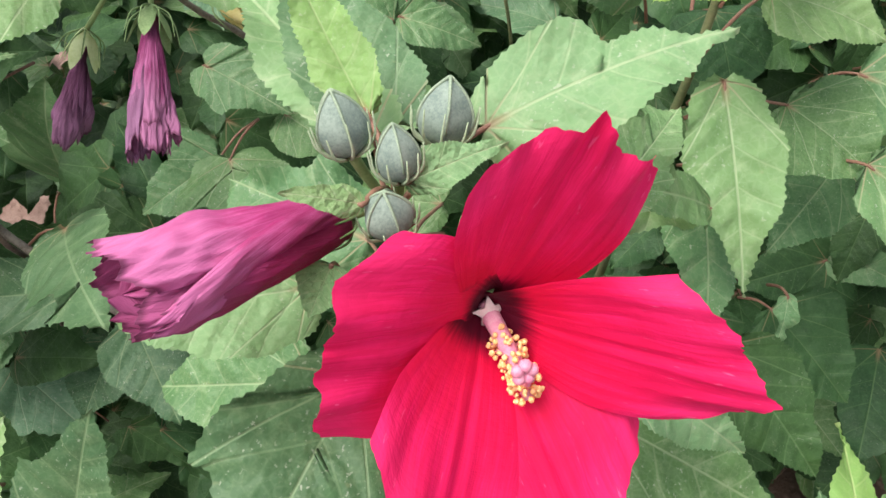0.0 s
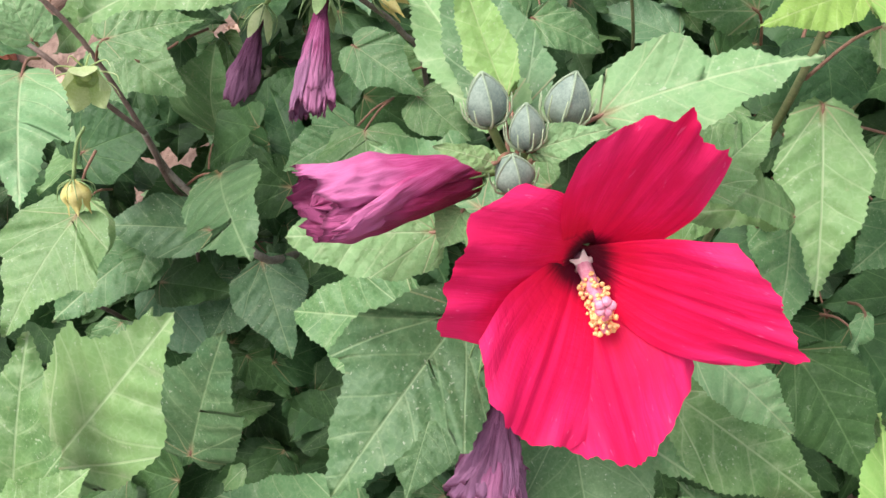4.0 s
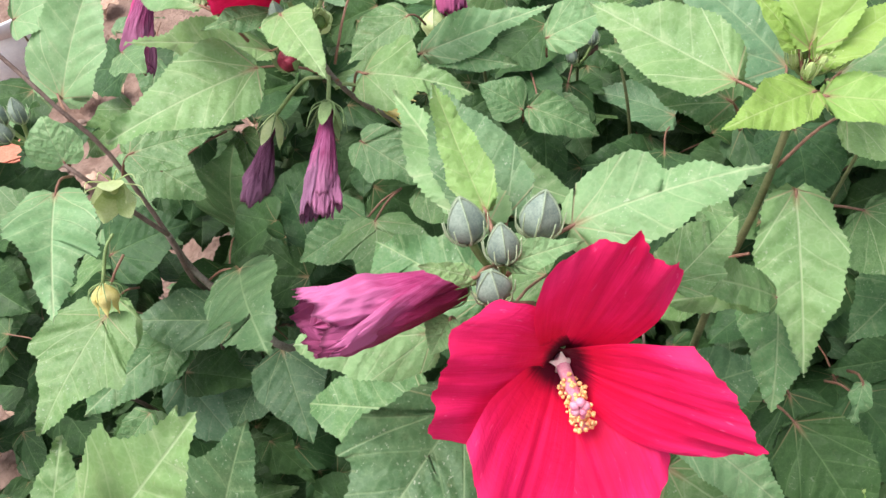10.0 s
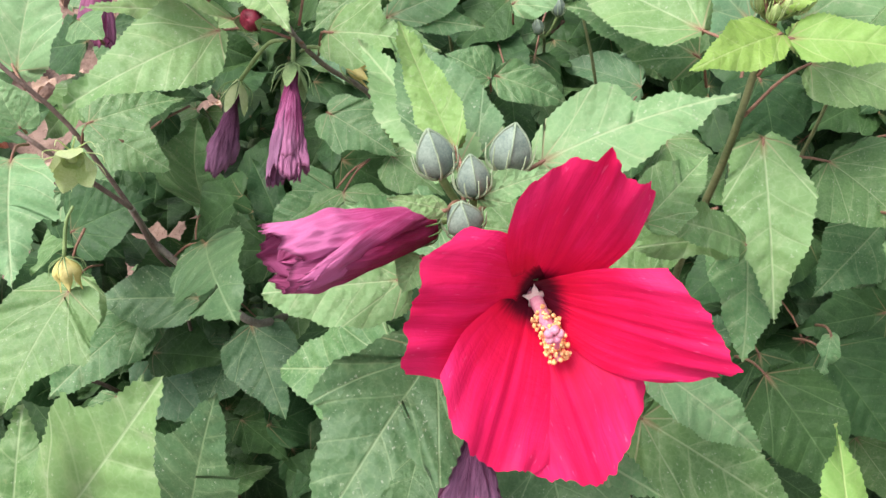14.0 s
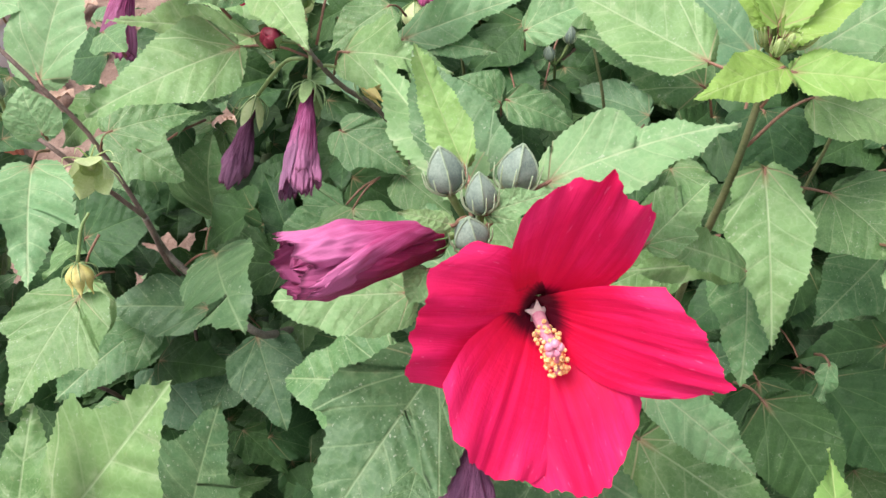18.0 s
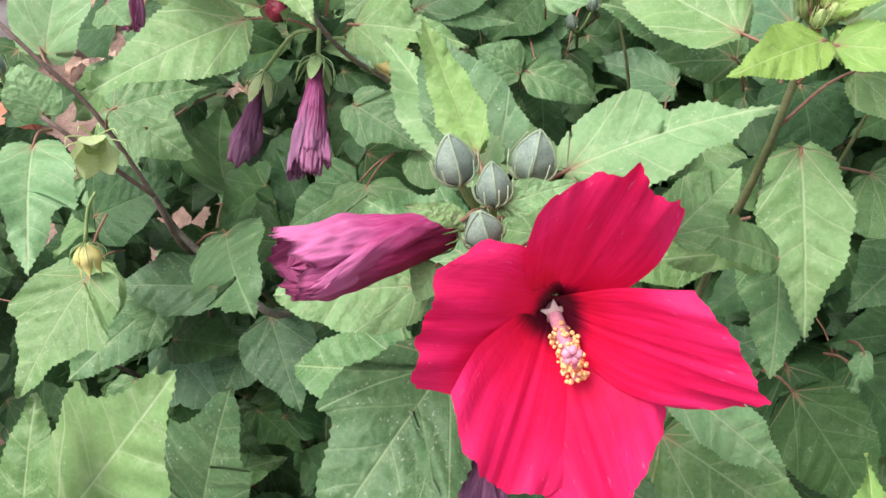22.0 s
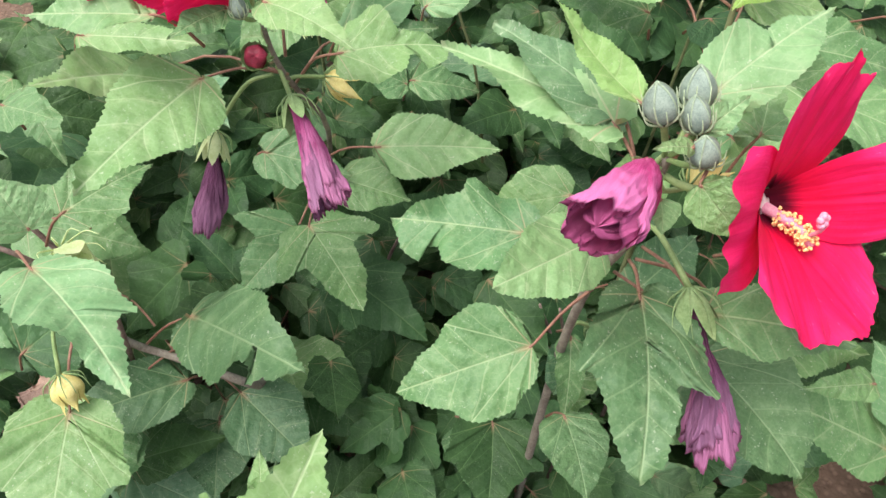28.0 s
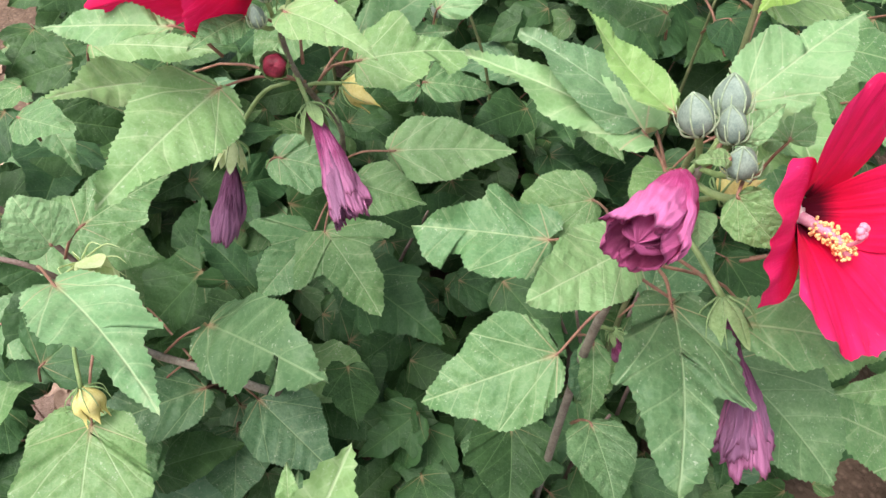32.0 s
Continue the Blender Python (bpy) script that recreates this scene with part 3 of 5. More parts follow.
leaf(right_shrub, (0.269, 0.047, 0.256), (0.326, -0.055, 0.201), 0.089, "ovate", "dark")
leaf(rear_shrub, (-0.220, 0.366, 0.447), (-0.355, 0.277, 0.436), 0.090, "ovate", "light", bend=.06, foot=(-.14, .36, .43))
leaf(rear_shrub, (-0.518, 0.501, 0.323), (-0.452, 0.596, 0.442), 0.117, "ovate", "light", foot=(-.435, .365, .395))
leaf(rear_shrub, (-0.245, 0.513, 0.365), (-0.365, 0.415, 0.454), 0.060, "ovate", "light", foot=(-.14, .36, .43))
leaf(rear_shrub, (-0.186, 0.355, 0.516), (-0.246, 0.321, 0.522), 0.032, "ovate", "mid", foot=(-.155, .35, .5))
leaf(rear_shrub, (-0.167, 0.305, 0.544), (-0.123, 0.226, 0.533), 0.045, "ovate", "light", foot=(-.155, .35, .5))
leaf(rear_shrub, (-0.114, 0.429, 0.500), (0.031, 0.425, 0.491), 0.060, "ovate", "light", foot=(-.14, .36, .45))
leaf(rear_shrub, (-0.057, 0.430, 0.406), (0.086, 0.442, 0.449), 0.049, "ovate", "light", foot=(-.12, .38, .41))
leaf(rear_shrub, (-0.055, 0.438, 0.400), (0.047, 0.398, 0.406), 0.038, "ovate", "mid")
leaf(rear_shrub, (-0.106, 0.312, 0.472), (-0.005, 0.276, 0.470), 0.064, "notched/bitten", "light", curl=.07, foot=(-.13, .38, .40))
leaf(rear_shrub, (-0.148, 0.394, 0.182), (-0.240, 0.364, 0.140), 0.132, "trident", "mid", foot=(-.1, .43, .2))
leaf(rear_shrub, (-0.135, 0.389, 0.185), (-0.120, 0.266, 0.146), 0.144, "trident", "mid", foot=(-.1, .43, .2))
leaf(rear_shrub, (-0.029, 0.418, 0.248), (0.123, 0.359, 0.229), 0.086, "ovate", "light", foot=(-.085, .473, .202))
leaf(rear_shrub, (-0.071, 0.434, 0.199), (-0.007, 0.359, 0.195), 0.078, "ovate", "mid", foot=(-.085, .473, .202))
leaf(rear_shrub, (-0.378, 0.549, 0.012), (-0.337, 0.538, 0.202), 0.162, "ovate", "mid", foot=(-0.333, 0.331, 0.122))
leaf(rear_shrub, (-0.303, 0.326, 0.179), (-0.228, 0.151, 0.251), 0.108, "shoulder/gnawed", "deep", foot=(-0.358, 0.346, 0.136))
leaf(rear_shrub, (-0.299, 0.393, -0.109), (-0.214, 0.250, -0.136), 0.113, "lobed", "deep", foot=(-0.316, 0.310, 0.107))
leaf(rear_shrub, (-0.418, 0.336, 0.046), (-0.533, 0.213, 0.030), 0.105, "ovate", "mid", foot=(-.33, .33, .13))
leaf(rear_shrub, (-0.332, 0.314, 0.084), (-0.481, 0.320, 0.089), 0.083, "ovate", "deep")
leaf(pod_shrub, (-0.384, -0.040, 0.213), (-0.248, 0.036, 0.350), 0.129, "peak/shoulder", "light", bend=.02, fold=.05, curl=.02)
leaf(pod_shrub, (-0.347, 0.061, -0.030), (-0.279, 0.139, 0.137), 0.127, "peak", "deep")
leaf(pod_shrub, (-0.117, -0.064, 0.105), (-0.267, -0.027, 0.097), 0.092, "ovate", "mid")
leaf(pod_shrub, (-0.381, -0.096, 0.246), (-0.364, 0.025, 0.340), 0.087, "lobed", "mid")
leaf(pod_shrub, (-0.378, -0.114, 0.257), (-0.309, -0.068, 0.293), 0.069, "lobed", "light")
leaf(pod_shrub, (-0.403, 0.238, 0.412), (-0.363, 0.094, 0.403), 0.075, "peak/lobed", "light", turn=-24, foot=(-.415, .29, .385))
leaf(pod_shrub, (-0.440, 0.246, 0.205), (-0.500, 0.120, 0.158), 0.123, "lobed", "mid", foot=(-.41, .29, .26))
leaf(pod_shrub, (-0.417, 0.415, 0.305), (-0.325, 0.366, 0.266), 0.104, "lobed", "mid", foot=(-.36, .36, .32))
leaf(pod_shrub, (-0.475, 0.358, 0.182), (-0.371, 0.386, 0.204), 0.107, "ovate", "dark")
leaf(pod_shrub, (-0.584, 0.593, 0.381), (-0.466, 0.596, 0.414), 0.086, "ovate", "light")
leaf(pod_shrub, (-0.394, 0.262, 0.428), (-0.404, 0.284, 0.468), 0.052, "round", "light", foot=(-.41, .29, .40))
leaf(pod_shrub, (-0.452, 0.293, 0.175), (-0.482, 0.196, 0.115), 0.100, "ovate", "light")
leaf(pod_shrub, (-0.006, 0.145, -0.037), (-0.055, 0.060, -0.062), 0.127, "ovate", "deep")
leaf(pod_shrub, (-0.392, 0.453, 0.417), (-0.353, 0.403, 0.422), 0.051, "ovate", "mid")
leaf(main_shrub, (-0.017, -0.037, 0.567), (-0.010, -0.075, 0.551), 0.034, "ovate", "mid", turn=50)
leaf(main_shrub, (-0.030, -0.023, 0.548), (-0.042, -0.042, 0.540), 0.024, "ovate", "light")
leaf(rear_shrub, (-0.280, 0.301, 0.033), (-0.231, 0.173, -0.000), 0.100, "ovate", "deep", foot=(-0.309, 0.305, 0.107))
leaf(pod_shrub, (-0.316, 0.306, -0.018), (-0.356, 0.220, -0.047), 0.097, "ovate", "deep")
leaf(pod_shrub, (-0.416, 0.329, 0.061), (-0.445, 0.234, 0.031), 0.055, "ovate", "mid")
leaf(right_shrub, (0.211, 0.192, 0.293), (0.128, 0.153, 0.293), 0.066, "round", "mid", foot=(.24, .17, .35))
leaf(right_shrub, (0.184, 0.140, 0.140), (0.329, 0.181, 0.136), 0.079, "ovate", "deep")
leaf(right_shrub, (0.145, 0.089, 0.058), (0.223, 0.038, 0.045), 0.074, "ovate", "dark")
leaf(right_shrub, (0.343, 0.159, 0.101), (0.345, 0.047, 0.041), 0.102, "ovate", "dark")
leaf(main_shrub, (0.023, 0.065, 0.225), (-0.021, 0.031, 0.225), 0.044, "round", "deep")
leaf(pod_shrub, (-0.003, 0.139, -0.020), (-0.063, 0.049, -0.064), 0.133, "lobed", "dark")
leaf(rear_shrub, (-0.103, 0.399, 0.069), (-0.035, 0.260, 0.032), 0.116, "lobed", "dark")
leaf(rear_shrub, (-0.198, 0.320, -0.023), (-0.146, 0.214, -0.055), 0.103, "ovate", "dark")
leaf(rear_shrub, (0.023, 0.069, 0.248), (-0.026, 0.004, 0.214), 0.034, "ovate", "mid")
leaf(rear_shrub, (-0.245, 0.347, 0.530), (-0.345, 0.424, 0.515), 0.036, "lance", "light")
leaf(rear_shrub, (-0.305, 0.564, 0.403), (-0.188, 0.491, 0.401), 0.047, "ovate", "light")
leaf(rear_shrub, (-0.379, 0.592, 0.323), (-0.367, 0.520, 0.274), 0.042, "lobed", "mid")
leaf(pod_shrub, (-0.377, 0.343, 0.363), (-0.284, 0.383, 0.355), 0.067, "lobed", "mid")
leaf(rear_shrub, (0.090, 0.511, 0.359), (0.177, 0.504, 0.402), 0.064, "ovate", "light")
leaf(pod_shrub, (-0.501, 0.431, 0.185), (-0.393, 0.387, 0.161), 0.090, "lobed", "mid")
leaf(right_shrub, (0.362, 0.109, 0.392), (0.439, 0.018, 0.360), 0.082, "ovate", "mid")
leaf(right_shrub, (0.411, 0.207, 0.387), (0.519, 0.106, 0.364), 0.089, "ovate", "mid")
leaf(right_shrub, (0.481, 0.078, 0.460), (0.437, 0.176, 0.516), 0.083, "ovate", "light", foot=(.50, .30, .30))
leaf(right_shrub, (0.533, 0.260, 0.471), (0.484, 0.196, 0.418), 0.034, "lance", "light")
leaf(right_shrub, (0.522, -0.033, 0.195), (0.437, 0.013, 0.213), 0.080, "lobed", "mid")
leaf(right_shrub, (0.615, 0.023, 0.250), (0.574, 0.099, 0.290), 0.104, "ovate", "deep")
leaf(right_shrub, (0.641, 0.012, 0.185), (0.584, 0.082, 0.211), 0.101, "ovate", "deep")
leaf(right_shrub, (0.371, -0.143, 0.119), (0.424, -0.056, 0.220), 0.090, "ovate", "mid")
leaf(main_shrub, (0.117, -0.031, 0.424), (0.194, -0.073, 0.365), 0.043, "ovate", "light")
leaf(pod_shrub, (-0.315, 0.029, 0.248), (-0.294, 0.075, 0.292), 0.027, "ovate", "light")
leaf(right_shrub, (0.343, 0.082, 0.258), (0.325, 0.048, 0.231), 0.018, "bitten/lance", "light", curl=.14)
leaf(rear_shrub, (-0.074, 0.549, 0.379), (-0.153, 0.506, 0.345), 0.069, "ovate", "mid")
leaf(rear_shrub, (0.072, 0.515, 0.252), (0.163, 0.484, 0.222), 0.059, "ovate", "mid")
leaf(rear_shrub, (0.064, 0.512, 0.250), (0.007, 0.539, 0.275), 0.066, "ovate", "mid")
leaf(rear_shrub, (-0.150, 0.485, 0.236), (-0.063, 0.417, 0.214), 0.082, "lobed", "mid")

leaf(right_shrub, (0.263, 0.587, 0.530), (0.259, 0.487, 0.451), 0.076, "ovate", "light", turn=10)
leaf(right_shrub, (0.417, 0.530, 0.562), (0.341, 0.477, 0.498), 0.072, "lobed/ovate", "light", turn=-10)

# ---- open red flower ----
def petal_mesh(center, tip, width, axis, cup, seed, back=0.0, reach=(0.76, 0.93, 1.0, 0.93, 0.76), slim=0.22, rows=40, cols=61, rag=0.075):
    """A petal from the throat to the rim: narrow claw, broad rim with a ragged edge, hollow along its length; reach: how far the rim goes, from one side to the other."""
    rng = random.Random(seed)
    center, tip = np.array(center, float), np.array(tip, float)
    x, y, z = basis(tip - center, axis)
    length = np.linalg.norm(tip - center)
    ph = [rng.uniform(0, 6.28) for _ in range(6)]
    line = spline([(k, r, 0) for k, r in zip(np.linspace(-1, 1, len(reach)), reach)], 81)
    verts, uvs = [], []
    for i in range(rows):
        u = i / (rows - 1)
        for j in range(cols):
            s = 2 * j / (cols - 1) - 1
            w = width / 2 * (slim + (1 - slim) * math.sin(min(u / 0.74, 1.0) * math.pi / 2))
            end = float(np.interp(s, line[:, 0], line[:, 1]))
            end = 1 + (end - 1) * (0.25 + 0.75 * u)
            ragged = 0.35 * noise.noise(Vector((s * 3.0, seed, 1.0))) + 0.45 * noise.noise(Vector((s * 8.0, seed, 2.0))) + 0.30 * abs(noise.noise(Vector((s * 19.0, seed, 3.0)))) + 0.16 * noise.noise(Vector((s * 43.0, seed, 4.0)))
            end += rag * ragged * u ** 6
            px = length * u * end
            py = s * w * (1 + 0.03 * noise.noise(Vector((u * 5.0, s * 2.0, seed + 7.0))) * u)
            pz = cup * length * 4 * (1 - (1 - u) ** 2) * (1 - u) * 0.5 + width * 0.10 * s * s * (1 - 0.8 * u) - back * length * u * u
            pz += 0.0014 * u * math.sin(3.1 * s + ph[3]) - 0.0022 * u * math.exp(-(s / 0.08) ** 2)
            pz += 0.0021 * u ** 4 * (math.sin(7 * s + ph[4] + 3 * u) + 0.6 * math.sin(15 * s + ph[5])) + 0.0030 * u * noise.noise(Vector((s * 1.6, u * 2.2, seed)))
            pz += 0.0010 * u * u * noise.noise(Vector((s * 6.0, u * 3.0, seed + 3.0))) + 0.00012 * u * math.sin(s * 34 + 4 * noise.noise(Vector((s * 3, u * 2, seed))))
            verts.append(center + x * px + y * py + z * pz)
            uvs.append((u, s * (0.2 + 0.8 * u) * 0.5))
    return mesh_of("petal", verts, grid_faces(rows, cols), uvs)


def ball(at, r, seg=8, rings=5, stretch=(1, 1, 1)):
    verts = [np.array(at) + np.array(stretch) * r * np.array((math.sin(a) * math.cos(b), math.sin(a) * math.sin(b), math.cos(a)))
             for a in np.linspace(0.12, math.pi - 0.12, rings) for b in np.linspace(0, 2 * np.pi, seg, endpoint=False)]
    faces = grid_faces(rings, seg, True) + [tuple(range(seg))[::-1], tuple(range((rings - 1) * seg, rings * seg))]
    return verts, faces


def many(balls):
    verts, faces = [], []
    for v, f in balls:
        k = len(verts)
        verts += list(v)
        faces += [tuple(k + i for i in a) for a in f]
    return mesh_of("cluster", verts, faces)


def calyx_mesh(base, direction, length, radius, spread, lobes=5, notch=0.55, rows=14, cols=40):
    """A cup of joined sepals with pointed free ends."""
    x, y, z = basis(direction, (0.3, -0.4, 0.86))
    verts = []
    for i in range(rows):
        u = i / (rows - 1)
        for j in range(cols):
            a = 2 * math.pi * j / cols
            tooth = abs((a * lobes / (2 * math.pi)) % 1 - 0.5) * 2
            reach = 1 - notch * tooth ** 1.3
            k = u * reach
            r = radius * (0.25 + 0.75 * math.sin(min(1.0, k * 1.6) * math.pi / 2)) * (1 + spread * max(0, k - 0.35) ** 1.5) * (1 + 0.06 * math.cos(a * lobes))
            verts.append(np.array(base) + x * length * k + (y * math.cos(a) + z * math.sin(a)) * r)
    return mesh_of("calyx", verts, grid_faces(rows, cols, True))


def bractlets(parent, base, direction, length, radius, count, material, seed=0, flare=0.6):
    rng = random.Random(seed)
    x, y, z = basis(direction, (0.3, -0.4, 0.86))
    base = np.array(base, float)
    for k in range(count):
        a = 2 * math.pi * (k + rng.uniform(-0.2, 0.2)) / count
        side = y * math.cos(a) + z * math.sin(a)
        le = length * rng.uniform(0.8, 1.15)
        pts = [base + side * radius * 0.3, base + side * radius * (1 + flare * 0.6) + x * le * 0.35, base + side * radius * (1.15 + flare * rng.uniform(0.5, 1.1)) + x * le]
        part("bractlet", tube(pts, 0.0010, 0.0003, 8, 5), material, parent)


FLOWER = np.array((0.031, -0.060, 0.546))
AXIS = np.array((0.15, -0.90, 0.40))


def star_mesh(at, axis, size):
    """A shallow five-pointed star round the foot of a flower's column."""
    x, y, z = basis(axis, (0, 0, 1))
    verts, faces = [], []
    for thick in (0.0, 0.0010):
        for k in range(10):
            a = math.pi * (k / 5 + 0.5)
            r = size * (1.0 if k % 2 == 0 else 0.46)
            verts.append(at + (y * math.cos(a) + z * math.sin(a)) * r + x * (thick + 0.20 * (size - r)))
        verts.append(at + x * (thick + 0.22 * size))
    for k in range(10):
        faces += [(21, 11 + k, 11 + (k + 1) % 10), (10, (k + 1) % 10, k), (k, (k + 1) % 10, 11 + (k + 1) % 10, 11 + k)]
    return mesh_of("star", verts, faces)


def red_flower(plant_ob, center, axis, petals, seed, column_end, stigma_at, label="large open bright red hibiscus flower"):
    axis = np.array(axis, float) / np.linalg.norm(axis)
    center = np.array(center, float)
    fl = part("flower", calyx_mesh(center - axis * 0.030, axis, 0.026, 0.011, 0.3), CALYX, plant_ob, label)
    for k, (tip, width, cup, back, *rims) in enumerate(petals):
        part("petal", petal_mesh(center - axis * 0.016, tip, width, axis, cup, seed + k, back, *rims), RED, fl)
    end, stigma_at = np.array(column_end, float), np.array(stigma_at, float)
    line = [center - axis * 0.014, center * 0.55 + end * 0.45 + axis * 0.003, end]
    part("throat_star", star_mesh(center - axis * 0.009, axis, 0.0080), PALE, fl, "pale star at the foot of the column")
    part("staminal_column", tube(line, 0.0042, 0.0022, 14, 9), PINK, fl, "pale pink staminal column")
    rng = random.Random(seed)
    path = spline(line, 40)
    a, b, _ = frames(path)
    grains, threads = [], []
    for k in range(210):
        i = rng.randrange(10, 40)
        t = rng.uniform(0, 6.28)
        out = a[i] * math.cos(t) + b[i] * math.sin(t)
        r = rng.uniform(0.0035, 0.0068)
        grains.append(ball(path[i] + out * r, rng.uniform(0.0008, 0.0015), 6, 4))
        me_line = np.array([path[i] + out * 0.002, path[i] + out * r])
        side = np.cross(out, axis) * 0.0003
        threads.append(([me_line[0] - side, me_line[0] + side, me_line[1] + side, me_line[1] - side], [(0, 1, 2, 3)]))
    part("pollen", many(grains), POLLEN, fl, "golden yellow pollen grains on the column")
    part("filament", many(threads), PINK, fl)
    pads = []
    across, along, _ = basis((1, 0.2, 0.1), axis)
    for k in range(5):
        t = 2 * math.pi * k / 5
        pads.append(ball(stigma_at + (across * math.cos(t) + along * math.sin(t)) * 0.0030, 0.0026, 8, 6))
    part("stigma", many(pads), PINK, fl, "five-part pink stigma")
    root = path[30]
    part("style", tube([root, root * 0.4 + stigma_at * 0.6 + axis * 0.004, stigma_at], 0.0014, 0.0011, 8, 6), PINK, fl)
    return fl


red_flower(main_shrub, FLOWER, AXIS, [
    ((0.060, -0.053, 0.641), 0.067, 0.05, 0.03, (0.78, 0.90, 0.88, 1.01, 0.95, 0.86, 0.72)),
    ((0.111, -0.115, 0.574), 0.064, 0.05, 0.02, (0.70, 0.90, 1.01, 0.95, 0.89, 0.83, 0.68)),
    ((0.055, -0.138, 0.500), 0.076, 0.04, 0.0, (0.84, 0.93, 0.98, 1.02, 0.94, 0.82, 0.66)),
    ((-0.003, -0.134, 0.518), 0.080, 0.05, 0.0, (0.68, 0.87, 0.97, 1.0, 0.99, 0.95, 0.86)),
    ((-0.034, -0.079, 0.577), 0.084, 0.12, 0.03, (0.70, 0.93, 1.0, 0.99, 1.0, 1.0, 0.90)),
], 11, (0.038, -0.088, 0.534), (0.033, -0.089, 0.560))
part("pedicel", tube([(0.002, 0.010, 0.530), (0.010, -0.008, 0.528), FLOWER - AXIS * 0.030], 0.0024, 0.0034, 10, 8), PEDICEL, main_shrub, "thick pale green flower stalk")


# ---- buds, withered flowers, seed cups ----
def bud(plant_ob, base, tip, radius, foot, seed=0, count=10, label="closed grey-green hibiscus bud with thin bractlets", skin=SEPAL):
    base, tip = np.array(base, float), np.array(tip, float)
    x, y, z = basis(tip - base, (0.3, -0.4, 0.86))
    length = np.linalg.norm(tip - base)
    rows, cols, verts = 20, 60, []

    def girth(u):
        if u < 0.10:
            return radius * (0.45 + 3.2 * u)
        return radius * max(0.02, max(0.0, math.sin(math.pi * (0.12 + 0.88 * u) ** 0.92)) ** (0.70 if u < 0.52 else 0.66))

    for i in range(rows):
        u = i / (rows - 1)
        for j in range(cols):
            a = 2 * math.pi * j / cols + seed
            k = girth(u) * (1 - 0.19 * abs(math.sin(a * 2.5)) ** 0.9 * (0.4 + 0.6 * u) + 0.02 * noise.noise(Vector((a, u * 4, seed))))
            verts.append(base + x * u * length + (y * math.cos(a) + z * math.sin(a)) * k)
    ob = part("bud", mesh_of("bud", verts, grid_faces(rows, cols, True)), skin, plant_ob, label)
    if radius > 0.006:
        for q in range(5):
            a = 2 * math.pi * q / 5
            pts = [base + x * u * length + (y * math.cos(a) + z * math.sin(a)) * girth(u) * 1.0 for u in (0.25, 0.45, 0.65, 0.82, 0.93, 1.03)]
            part("seam", tube(pts, radius * 0.05, radius * 0.07, 14, 5), RIDGE, ob, "pale raised seam")
    bractlets(ob, base - x * length * 0.06, tip - base, length * 0.66, radius * 0.98, count, SEAM, seed + 5, 0.10)
    part("pedicel", tube([foot, (np.array(foot) * 0.45 + base * 0.55) - x * length * 0.15, base + x * 0.001], 0.0019, 0.0024, 9, 8), PEDICEL, ob)
    return ob


NODE = (0.0, 0.008, 0.545)
bud(main_shrub, (-0.017, 0.003, 0.585), (-0.021, 0.013, 0.608), 0.0108, NODE, 1)
bud(main_shrub, (0.0212, 0.0125, 0.574), (0.027, 0.025, 0.597), 0.0120, NODE, 2)
bud(main_shrub, (0.001, -0.009, 0.580), (0.000, 0.000, 0.600), 0.0092, NODE, 3)
bud(main_shrub, (-0.005, -0.026, 0.569), (-0.007, -0.022, 0.588), 0.0102, NODE, 4)


